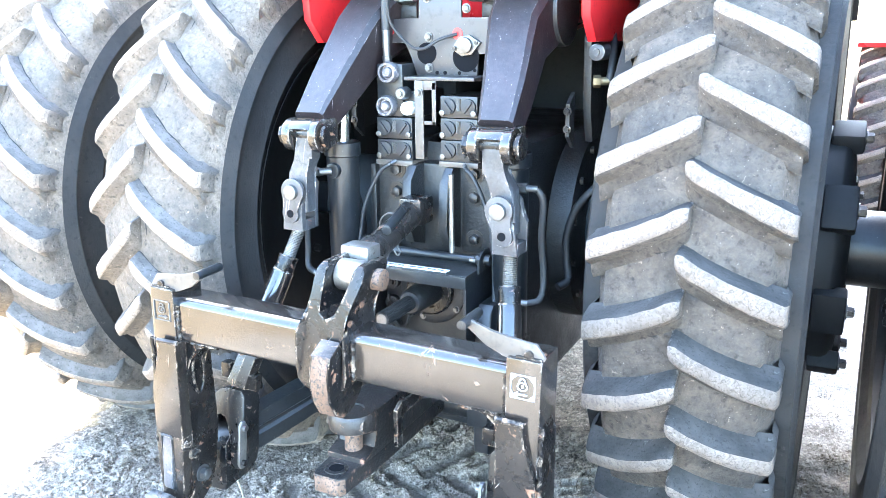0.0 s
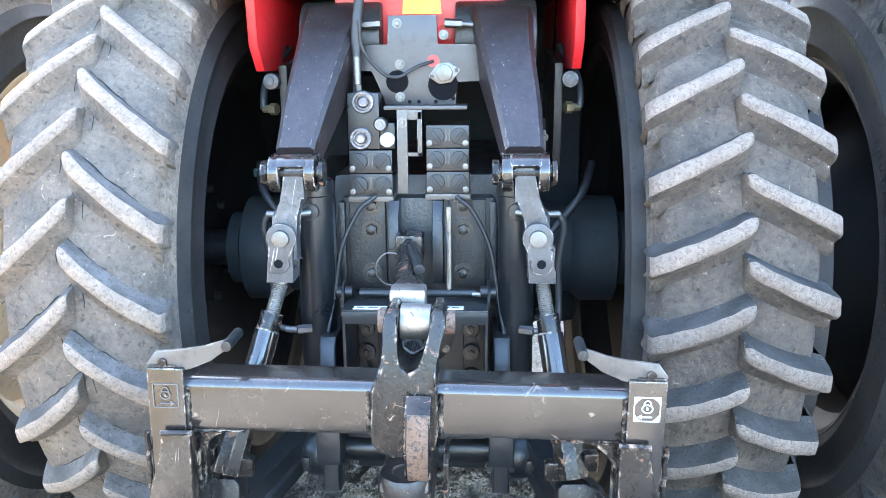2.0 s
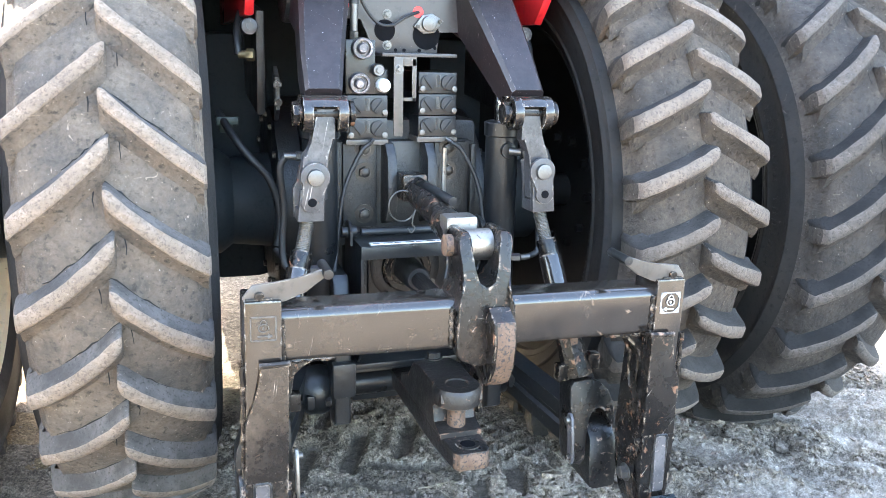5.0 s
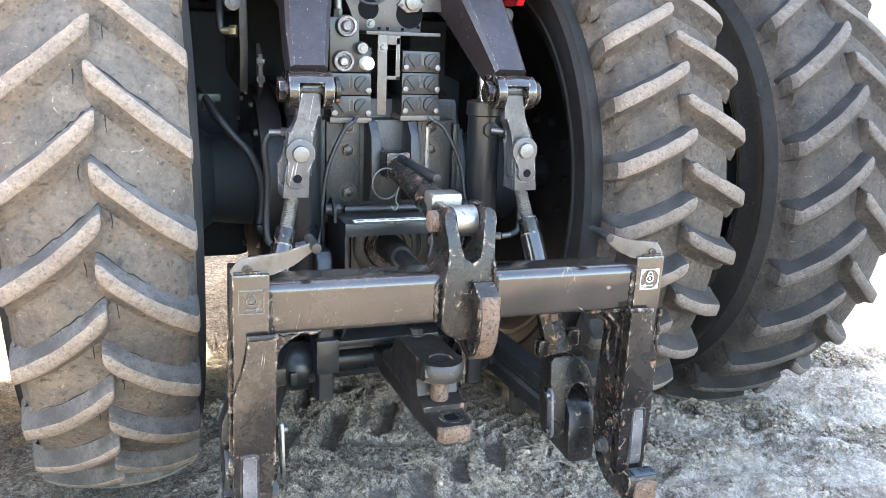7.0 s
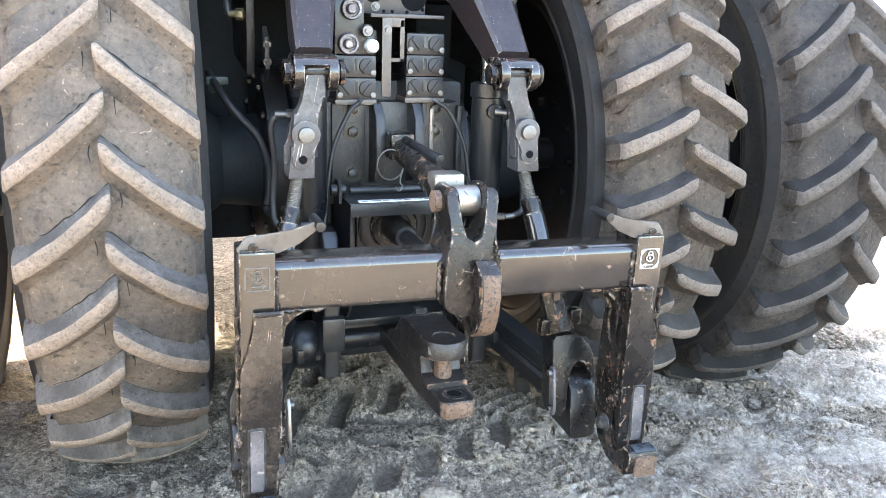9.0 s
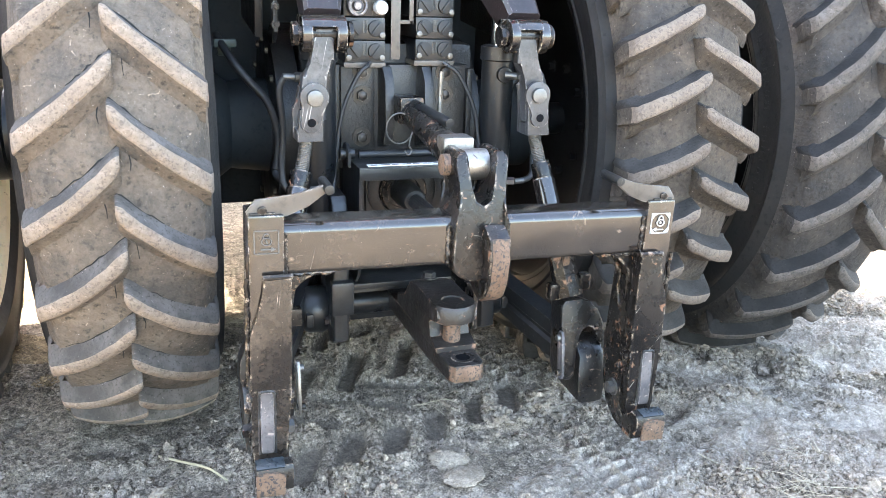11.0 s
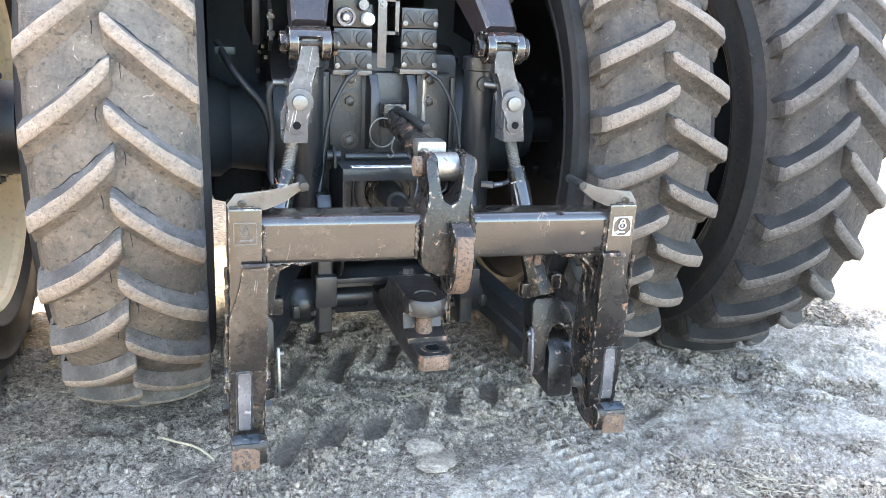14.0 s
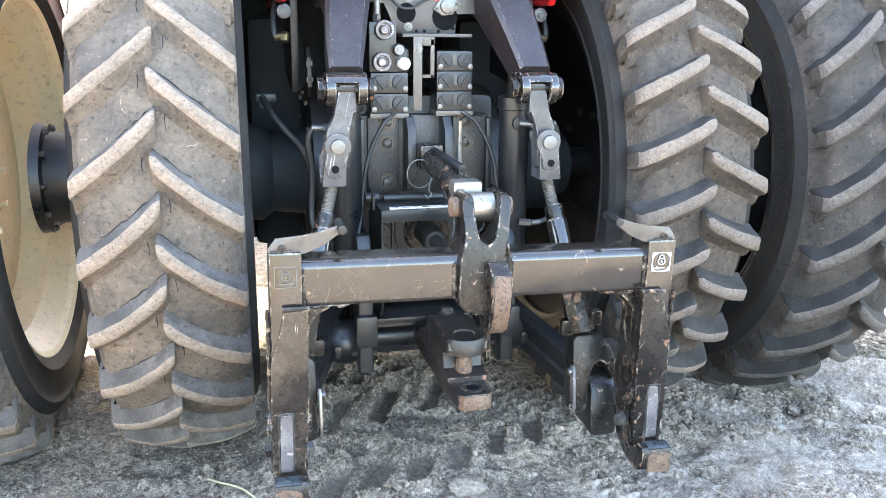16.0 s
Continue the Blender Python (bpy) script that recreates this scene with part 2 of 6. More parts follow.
M["forged"] = surface("forged_grey_steel", (0.042, 0.042, 0.046), (0.082, 0.080, 0.082), 9.0, (0.3, 0.5), metal=0.3, bump=0.3, bump_scale=70,
                      wear=(0.17, 0.12, 0.09), wear_amount=0.1, wear_scale=30, edge=(0.42, 0.40, 0.38), edge_radius=0.005, scratch=(0.30, 0.29, 0.28), mottle=0.2)
M["forged_worn"] = surface("rust_spotted_forging", (0.040, 0.038, 0.040), (0.085, 0.080, 0.080), 11.0, (0.3, 0.55), metal=0.2, bump=0.4, bump_scale=80,
                           wear=(0.16, 0.075, 0.055), wear_amount=0.20, wear_scale=40, wear_twist=0.4, edge=(0.40, 0.36, 0.33), edge_radius=0.005, scratch=(0.28, 0.26, 0.25))
M["bolt"] = surface("dark_bolt_steel", (0.022, 0.020, 0.019), (0.045, 0.040, 0.036), 30.0, (0.25, 0.45), metal=0.4, bump=0.2, bump_scale=120, edge=(0.25, 0.22, 0.2), edge_radius=0.003)
M["hose"] = surface("black_hose", (0.010, 0.010, 0.011), (0.017, 0.017, 0.018), 20.0, (0.45, 0.65), bump=0.1)
M["rim"] = surface("cream_rim_paint", (0.80, 0.66, 0.42), (0.86, 0.73, 0.50), 4.0, (0.4, 0.6), bump=0.06, wear=(0.25, 0.16, 0.09), wear_amount=0.1,
                   wear_scale=30, dust=DUST, dust_amount=0.2)
M["dark_rim"] = surface("dark_rim", (0.007, 0.0075, 0.0085), (0.012, 0.012, 0.0125), 4.0, (0.5, 0.7), bump=0.08, dust=DUST, dust_amount=0.02, spec=0.25)
M["white"] = surface("white_decal", (0.68, 0.67, 0.64), (0.76, 0.75, 0.72), 25.0, (0.4, 0.6), bump=0.02, wear=(0.2, 0.19, 0.18), wear_amount=0.18, wear_scale=60)
M["decal_old"] = surface("worn_white_decal", (0.38, 0.37, 0.35), (0.50, 0.48, 0.46), 60.0, (0.4, 0.6), bump=0.02, wear=(0.08, 0.075, 0.07), wear_amount=0.26, wear_scale=110)
M["decal_faint"] = surface("faded_white_decal", (0.065, 0.062, 0.057), (0.11, 0.105, 0.098), 60.0, (0.4, 0.6), bump=0.02, wear=(0.03, 0.03, 0.03), wear_amount=0.30, wear_scale=120)
M["ink"] = surface("dark_ink", (0.03, 0.03, 0.035), (0.04, 0.04, 0.045), 40.0, (0.4, 0.6), bump=0.0)
M["yellow"] = surface("yellow_decal", (0.75, 0.50, 0.03), (0.8, 0.56, 0.05), 25.0, (0.4, 0.6), bump=0.02)
M["brass"] = surface("brass", (0.15, 0.12, 0.07), (0.20, 0.16, 0.09), 30.0, (0.3, 0.5), metal=0.7, bump=0.1)
M["teal"] = surface("teal_plastic", (0.004, 0.018, 0.016), (0.006, 0.024, 0.021), 25.0, (0.4, 0.6), bump=0.02)
M["glass"] = surface("dark_cab_glass", (0.01, 0.012, 0.014), (0.015, 0.016, 0.018), 4.0, (0.05, 0.12), bump=0.0)
M["fresh_straw"] = surface("yellow_straw", (0.27, 0.225, 0.14), (0.35, 0.295, 0.19), 30.0, (0.5, 0.7), bump=0.1)
M["straw"] = surface("dry_straw", (0.28, 0.235, 0.165), (0.40, 0.345, 0.25), 30.0, (0.6, 0.8), bump=0.1)


def ground_material(name, tone=1.0, speckle=1.0, bump=1.0, tint=(1.0, 1.0, 1.0)):
    m, nt, bsdf = node_material(name)
    N, L = nt.nodes.new, nt.links.new
    coord = N("ShaderNodeTexCoord")

    def noi(sc, detail, rough=0.65, dist=0.0):
        n = N("ShaderNodeTexNoise")
        n.inputs["Scale"].default_value, n.inputs["Detail"].default_value = sc, detail
        n.inputs["Roughness"].default_value, n.inputs["Distortion"].default_value = rough, dist
        L(coord.outputs["Object"], n.inputs["Vector"])
        return n.outputs["Fac"]

    def ramp(src, stops):
        r = N("ShaderNodeValToRGB")
        els = r.color_ramp.elements
        while len(els) < len(stops):
            els.new(0.5)
        for e, (p, c) in zip(els, stops):
            e.position, e.color = p, (*c, 1)
        L(src, r.inputs[0])
        return r.outputs[0]

    def times(a, b):
        x = N("ShaderNodeMix")
        x.data_type, x.blend_type = "RGBA", "MULTIPLY"
        x.inputs[0].default_value = 1
        L(a, x.inputs[6])
        L(b, x.inputs[7])
        return x.outputs[2]

    def dyed(*rgb):
        return tuple(c * tone * d for c, d in zip(rgb, tint))

    a = ramp(noi(1.1, 6, 0.6, 0.4), [(0.36, dyed(0.38, 0.335, 0.288)), (0.52, dyed(0.462, 0.41, 0.356)), (0.66, dyed(0.535, 0.48, 0.425))])
    lo = 1 - 0.60 * speckle
    b = ramp(noi(240, 4, 0.8), [(0.38, (lo, lo, lo)), (0.49, (0.95, 0.95, 0.95)), (0.62, (1 + 0.6 * speckle, 1 + 0.58 * speckle, 1 + 0.55 * speckle))])
    c = ramp(noi(7, 10, 0.7, 0.6), [(0.34, (0.68, 0.675, 0.67)), (0.50, (0.98, 0.98, 0.98)), (0.64, (1.12, 1.12, 1.11))])
    # crumbs: each one a little lighter or darker, the shade of the gaps painted between
    wob = N("ShaderNodeTexNoise")
    wob.inputs["Scale"].default_value, wob.inputs["Detail"].default_value = 45.0, 3.0
    L(coord.outputs["Object"], wob.inputs["Vector"])
    bend = N("ShaderNodeVectorMath")
    bend.operation = "MULTIPLY_ADD"
    bend.inputs[1].default_value = (0.022, 0.022, 0.022)
    L(wob.outputs["Color"], bend.inputs[0])
    L(coord.outputs["Object"], bend.inputs[2])

    def crumbs(sc):
        v = N("ShaderNodeTexVoronoi")
        v.inputs["Scale"].default_value = sc
        L(bend.outputs[0], v.inputs["Vector"])
        return v
    big, small = crumbs(62.0), crumbs(150.0)
    w = 0.34 * speckle
    g1 = ramp(big.outputs["Color"], [(0.15, (1 - w,) * 3), (0.5, (1.0,) * 3), (0.85, (1 + w,) * 3)])
    g2 = ramp(small.outputs["Color"], [(0.15, (1 - w,) * 3), (0.5, (1.0,) * 3), (0.85, (1 + w,) * 3)])
    # crumb edges darkened in the colour, as shade in the gaps
    g3 = ramp(big.outputs["Distance"], [(0.0, (1.08,) * 3), (0.55, (1.0,) * 3), (0.85, (1 - 0.9 * w,) * 3)])
    L(times(times(times(a, b), c), times(times(g1, g2), g3)), bsdf.inputs["Base Color"])
    bsdf.inputs["Roughness"].default_value = 0.95
    bsdf.inputs["Specular IOR Level"].default_value = 0.12
    bp = N("ShaderNodeBump")
    bp.inputs["Strength"].default_value, bp.inputs["Distance"].default_value = 0.9, 0.009 * bump
    lift = N("ShaderNodeMath")
    lift.operation = "MULTIPLY_ADD"
    lift.inputs[1].default_value = -0.55
    L(big.outputs["Distance"], lift.inputs[0])
    L(noi(150, 6, 0.72), lift.inputs[2])
    L(lift.outputs[0], bp.inputs["Height"])
    L(bp.outputs["Normal"], bsdf.inputs["Normal"])
    return m


M["soil"] = ground_material("trampled_dry_soil", 0.50, 0.95, 1.5, (1.075, 1.0, 0.915))
M["pale"] = ground_material("pale_pressed_soil", 0.64, 0.55, 0.9, (1.045, 1.0, 0.945))
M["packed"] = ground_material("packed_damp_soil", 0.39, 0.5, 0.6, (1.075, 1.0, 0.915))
M["field"] = ground_material("straw_strewn_field_soil", 0.62, 0.8, 1.2, (1.0, 0.84, 0.60))
M["clod"] = ground_material("clod_soil", 0.57, 0.45, 0.5, (1.075, 1.0, 0.915))


# ---- mesh helpers ----
def finish(bm, name, mats, smooth=40.0):
    bmesh.ops.recalc_face_normals(bm, faces=bm.faces[:])
    me = bpy.data.meshes.new(name)
    bm.to_mesh(me)
    bm.free()
    for m in mats if isinstance(mats, (list, tuple)) else [mats]:
        me.materials.append(m)
    if smooth:
        me.shade_smooth()
        me.set_sharp_from_angle(angle=radians(smooth))
    return me


def part(name, bm, mats, parent=None, label="", smooth=40.0):
    ob = new(name, finish(bm, name, mats, smooth))
    if parent is not None:
        ob.parent = parent
    if label:
        ob["label"] = label
    return ob


def empty(name, at=(0, 0, 0)):
    ob = new(name)
    ob.location = at
    ob.empty_display_size = 0.1
    return ob


def merge(bm, other, mat=0, m=None):
    """Adds the geometry of other to bm."""
    if m is not None:
        bmesh.ops.transform(other, matrix=m, verts=other.verts[:])
    made = [bm.verts.new(v.co) for v in other.verts]
    other.verts.index_update()
    for f in other.faces:
        g = bm.faces.new([made[v.index] for v in f.verts])
        g.material_index = mat if mat else f.material_index
    other.free()


def box(bm, lo, hi, bevel=0.004, mat=0, m=None):
    b = bmesh.new()
    bmesh.ops.create_cube(b, size=1.0)
    c = [(p + q) / 2 for p, q in zip(lo, hi)]
    s = [abs(q - p) for p, q in zip(lo, hi)]
    for v in b.verts:
        v.co = Vector((v.co.x * s[0] + c[0], v.co.y * s[1] + c[1], v.co.z * s[2] + c[2]))
    if bevel:
        bmesh.ops.bevel(b, geom=b.edges[:], offset=min(bevel, 0.45 * min(s)), segments=2, profile=0.6, affect="EDGES")
    merge(bm, b, mat, m)


def prism(bm, pts, axis, lo, hi, bevel=0.003, mat=0, m=None):
    """A polygon of (u, v) points pulled along an axis; u, v are the other two axes in order."""
    b = bmesh.new()

    def place(u, v, w):
        return {"x": (w, u, v), "y": (u, w, v), "z": (u, v, w)}[axis]

    low = [b.verts.new(place(u, v, lo)) for u, v in pts]
    top = [b.verts.new(place(u, v, hi)) for u, v in pts]
    n = len(pts)
    caps = [b.faces.new(low[::-1]), b.faces.new(top)]
    for i in range(n):
        b.faces.new((low[i], low[(i + 1) % n], top[(i + 1) % n], top[i]))
    if bevel:
        rim = {e for f in caps for e in f.edges}
        bmesh.ops.bevel(b, geom=list(rim), offset=bevel, segments=2, profile=0.6, affect="EDGES")
    merge(bm, b, mat, m)


def rod(bm, p, q, r, r2=None, seg=20, bevel=0.0, mat=0):
    """A round bar from p to q."""
    p, q = Vector(p), Vector(q)
    b = bmesh.new()
    bmesh.ops.create_cone(b, cap_ends=True, segments=seg, radius1=r, radius2=r if r2 is None else r2, depth=(q - p).length)
    if bevel:
        rim = [e for e in b.edges if any(len(f.verts) > 4 for f in e.link_faces)]
        bmesh.ops.bevel(b, geom=rim, offset=bevel, segments=2, profile=0.6, affect="EDGES")
    turn = (q - p).to_track_quat("Z", "Y").to_matrix().to_4x4()
    merge(bm, b, mat, Matrix.Translation((p + q) / 2) @ turn)


def lathe(bm, profile, p, way, seg=32, mat=0, closed=False):
    """Turns (along, radius) points about the line from p in direction way."""
    way = Vector(way).normalized()
    turn = way.to_track_quat("Z", "Y").to_matrix()
    rings = []
    for along, r in profile:
        rings.append([bm.verts.new(Vector(p) + turn @ Vector((r * math.cos(a), r * math.sin(a), along)))
                      for a in (2 * math.pi * i / seg for i in range(seg))])
    pairs = list(zip(rings, rings[1:]))
    if closed:
        pairs.append((rings[-1], rings[0]))
    for a, b in pairs:
        for i in range(seg):
            f = bm.faces.new((a[i], a[(i + 1) % seg], b[(i + 1) % seg], b[i]))
            f.material_index = mat
    if not closed:
        for ring, flip in ((rings[0], True), (rings[-1], False)):
            f = bm.faces.new(ring[::-1] if flip else ring)
            f.material_index = mat


def smooth_path(points, steps=8):
    """Catmull-Rom through the points."""
    pts = [Vector(p) for p in points]
    pts = [2 * pts[0] - pts[1], *pts, 2 * pts[-1] - pts[-2]]
    out = []
    for a, b, c, d in zip(pts, pts[1:], pts[2:], pts[3:]):
        for i in range(steps):
            t = i / steps
            out.append(0.5 * ((2 * b) + (c - a) * t + (2 * a - 5 * b + 4 * c - d) * t * t + (3 * b - a - 3 * c + d) * t ** 3))
    return out + [pts[-2]]


def hose(bm, points, r, seg=10, steps=8, mat=0):
    path = smooth_path(points, steps)
    rings, up = [], Vector((0.13, 0.31, 0.94))
    for i, p in enumerate(path):
        d = (path[min(i + 1, len(path) - 1)] - path[max(i - 1, 0)]).normalized()
        side = d.cross(up).normalized()
        other = side.cross(d)
        rings.append([bm.verts.new(p + r * (math.cos(a) * side + math.sin(a) * other)) for a in (2 * math.pi * k / seg for k in range(seg))])
    for a, b in zip(rings, rings[1:]):
        for k in range(seg):
            f = bm.faces.new((a[k], a[(k + 1) % seg], b[(k + 1) % seg], b[k]))
            f.material_index = mat
    bm.faces.new(rings[0][::-1])
    bm.faces.new(rings[-1])


def bolt(bm, p, way, r=0.014, h=0.010, washer=0.006, mat=0):
    """A hexagon head with its washer."""
    p, way = Vector(p), Vector(way).normalized()
    if washer:
        rod(bm, p, p + way * 0.003, r + washer, seg=18, mat=mat)
    rod(bm, p + way * 0.002, p + way * (0.003 + h), r, r * 0.94, seg=6, mat=mat)
    rod(bm, p + way * (0.003 + h), p + way * (0.0045 + h), r * 0.72, r * 0.6, seg=12, mat=mat)


# ---- ground ----
X0 = 0.016            # the tractor's centre line


def lattice_noise(x, y, scale, seed):
    """Smooth value noise on a lattice."""
    u, v = x * scale, y * scale
    i, j = np.floor(u), np.floor(v)
    fu, fv = u - i, v - j
    fu, fv = fu * fu * (3 - 2 * fu), fv * fv * (3 - 2 * fv)

    def h(a, b):
        s = np.sin(a * 127.1 + b * 311.7 + seed * 74.7) * 43758.5453
        return s - np.floor(s)

    return (h(i, j) * (1 - fu) + h(i + 1, j) * fu) * (1 - fv) + (h(i, j + 1) * (1 - fu) + h(i + 1, j + 1) * fu) * fv - 0.5


# lug prints: two ends and half width
PRINTS = [((-0.24, -0.35), (0.02, -0.47), 0.026), ((-0.38, -0.44), (-0.20, -0.54), 0.027), ((-0.03, -0.28), (0.16, -0.38), 0.025), ((-0.21, -0.14), (-0.33, -0.38), 0.030),
          ((-0.03, -0.08), (-0.12, -0.28), 0.030), ((0.17, -0.04), (0.08, -0.25), 0.026), ((-0.02, -0.60), (-0.07, -0.73), 0.036), ((0.12, -0.56), (0.08, -0.67), 0.034),
          ((0.27, -0.50), (0.23, -0.62), 0.030), ((0.41, -0.44), (0.37, -0.57), 0.034), ((-0.16, -0.62), (-0.22, -0.76), 0.034), ((-0.30, -0.66), (-0.36, -0.79), 0.034),
          ((-0.08, 0.14), (-0.16, -0.01), 0.028), ((-0.21, 0.13), (-0.27, -0.01), 0.028), ((0.06, 0.11), (-0.02, 0.02), 0.026), ((0.54, -0.45), (0.49, -0.53), 0.030),
          ((-0.49, -0.56), (-0.44, -0.66), 0.026)]
# smooth pale pressed places: middle, half sizes, turn
PANS = [((0.87, -0.755), (0.075, 0.030), 0.4), ((0.87, -0.915), (0.075, 0.035), 0.5), ((1.05, -0.97), (0.085, 0.040), 0.8), ((0.98, -0.83), (0.04, 0.03), 0.4),
        ((1.40, -0.58), (0.13, 0.045), 1.0), ((1.59, -0.67), (0.10, 0.045), 0.5), ((1.42, -1.05), (0.08, 0.035), 2.0), ((0.79, -0.88), (0.06, 0.025), 0.4), ((1.20, -0.83), (0.09, 0.03), 2.5),
        ((-0.93, -0.62), (0.17, 0.040), -0.10), ((-0.62, -0.78), (0.10, 0.065), 0.5), ((-0.86, -0.50), (0.09, 0.035), -0.4), ((-0.60, -0.36), (0.13, 0.030), 0.8), ((-1.16, -0.33), (0.09, 0.03), 0.9),
        ((-0.70, -0.44), (0.12, 0.030), 0.7), ((0.66, -0.62), (0.10, 0.04), 0.1), ((0.30, -0.80), (0.11, 0.022), -0.1), ((0.22, -0.71), (0.10, 0.022), -0.1)]


def print_mask(x, y):
    """1 inside the lug prints, and a rim round them."""
    inside, ridge = np.zeros_like(x), np.zeros_like(x)
    wob = 0.012 * lattice_noise(x, y, 14.0, 31) + 0.006 * lattice_noise(x, y, 45.0, 32)
    for (ax, ay), (bx, by), half in PRINTS:
        dx, dy = bx - ax, by - ay
        t = np.clip(((x - ax) * dx + (y - ay) * dy) / (dx * dx + dy * dy), 0, 1)
        d = np.hypot(x - ax - t * dx, y - ay - t * dy) + wob
        inside = np.maximum(inside, 1 / (1 + np.exp(np.clip((d - half) / 0.003, -50, 50))))
        ridge = np.maximum(ridge, np.exp(-((d - half - 0.026) / 0.018) ** 2))
    return inside, ridge


def pan_mask(x, y):
    m = np.zeros_like(x)
    wob = 0.5 * lattice_noise(x, y, 20.0, 33)
    for (cx, cy), (hx, hy), turn in PANS:
        u, v = (x - cx) * math.cos(turn) + (y - cy) * math.sin(turn), -(x - cx) * math.sin(turn) + (y - cy) * math.cos(turn)
        r = np.hypot(u / hx, v / hy) + wob
        m = np.maximum(m, 1 / (1 + np.exp(np.clip((r - 1) / 0.12, -50, 50))))
    return m


def lump_mask(x, y):
    """How broken up the soil is: 1 in the heaped ridges, 0 where it is pressed flat."""
    front = np.exp(-((y + 0.74 - 0.42 * (x - 0.05)) / 0.11) ** 4) * np.exp(-((x - 0.10) / 0.62) ** 6)
    back = np.exp(-((y - 0.06) / 0.13) ** 4) * np.exp(-((x + 0.05) / 0.55) ** 6) * 0.9
    side = np.exp(-((y + 0.62 - 0.18 * (x - 0.7)) / 0.10) ** 4) * np.exp(-((x - 0.75) / 0.28) ** 4)
    streak = np.exp(-(((x - 1.30) * 0.60 + (y + 0.78) * 0.80) / 0.055) ** 2) * np.exp(-(((x - 1.30) * 0.80 - (y + 0.78) * 0.60) / 0.22) ** 4)
    streak2 = np.exp(-(((x - 1.36) * 0.66 + (y + 1.12) * 0.75) / 0.05) ** 2) * np.exp(-(((x - 1.36) * 0.75 - (y + 1.12) * 0.66) / 0.20) ** 4)
    corner = np.exp(-((x - 0.95) / 0.35) ** 4 - ((y + 1.16) / 0.10) ** 4) * 0.8
    left = np.exp(-((x + 0.85) / 0.5) ** 4 - ((y + 0.85) / 0.45) ** 4) * 0.75
    verge = np.exp(-((x - 2.25) / 0.45) ** 4 - ((y + 0.10 + 0.35 * (x - 2.25)) / 0.16) ** 4)
    along, across = x * 0.86 - y * 0.50, x * 0.50 + y * 0.86
    wide = np.clip((x - 0.62) / 0.25, 0, 1) * np.exp(-((x - 1.5) / 1.2) ** 6 - ((y + 0.7) / 1.1) ** 6)
    open_side = wide * np.clip(4.0 * lattice_noise(along, across * 3.5, 2.6, 61) + 2.6 * lattice_noise(along, across * 2.0, 6.5, 62) + 0.05, 0, 1)
    front_left = np.clip(3.0 * lattice_noise(x * 0.8 + y * 0.6, (y * 0.8 - x * 0.6) * 2.2, 3.4, 63) + 1.4 * lattice_noise(x, y, 11.0, 64) + 0.05, 0, 1) * np.exp(-((x + 0.6) / 0.7) ** 6 - ((y + 1.0) / 0.5) ** 6)
    m = np.maximum.reduce([open_side, front_left, front, back, side, streak, streak2, corner, left, verge])
    return np.clip(m * (0.75 + 1.1 * lattice_noise(x, y, 6.0, 11)), 0, 1)


def pale_mask(x, y):
    """Where dry pale soil is pressed flat: the open side and a strip before the hitch."""
    side = np.clip((x - 0.72 + 0.25 * (y + 0.8)) / 0.5, 0, 1)
    strip = np.exp(-((x - 0.40) / 0.42) ** 4 - ((y + 1.16 - 0.10 * x) / 0.22) ** 4)
    left = 0.62 * np.exp(-((x + 1.0) / 0.5) ** 4 - ((y + 0.95) / 0.30) ** 4)
    away = np.clip((np.hypot(x - 0.3, y + 0.3) - 1.9) / 0.5, 0, 1) * ((y < 0.2) | (x > 1.0))
    return np.maximum.reduce([side, strip, left, away])


TREADS = [(0.522, -0.98, 0.10, 0.064, 0.27), (0.42, -0.28, 0.38, 0.13, 0.20)]      # middle, turn, half width, half length


def tread_mask(x, y):
    m = np.zeros_like(x)
    for cx, cy, turn, wide, long_ in TREADS:
        u, v = (x - cx) * math.sin(turn) - (y - cy) * math.cos(turn), (x - cx) * math.cos(turn) + (y - cy) * math.sin(turn)
        m = np.maximum(m, np.exp(-(v / wide) ** 8) * np.exp(-(u / long_) ** 8))
    return m


def cells(x, y, scale, seed):
    """Domed lumps of uneven height, parted by narrow cracks."""
    u, v = x * scale, y * scale
    i, j = np.floor(u), np.floor(v)

    def h(a, b, k):
        s = np.sin(a * 127.1 + b * 311.7 + (seed + k) * 74.7) * 43758.5453
        return s - np.floor(s)

    best, second, tall = np.full_like(x, 9.0), np.full_like(x, 9.0), np.zeros_like(x)
    for a in (-1, 0, 1):
        for b in (-1, 0, 1):
            ci, cj = i + a, j + b
            d = np.hypot(ci + h(ci, cj, 0) - u, cj + h(ci, cj, 1) - v)
            near = d < best
            second = np.where(near, best, np.minimum(second, d))
            tall = np.where(near, h(ci, cj, 2), tall)
            best = np.where(near, d, best)
    gap = np.clip((second - best) / 0.17, 0, 1)
    return gap ** 0.7 * (0.25 + 0.75 * tall) * (1.0 - 0.35 * best ** 2)


def crumb_mask(x, y):
    """Patches where the pressed surface has broken into crumbs."""
    m = 3.4 * lattice_noise(x * 0.9 + y * 0.4, (y * 0.9 - x * 0.4) * 1.8, 3.1, 91) + 1.8 * lattice_noise(x, y, 8.5, 94) + 0.9 * lattice_noise(x, y, 21.0, 95)
    return np.clip(m - 0.05 + 0.25 * np.exp(-((x + 0.1) / 0.5) ** 4), 0, 1)


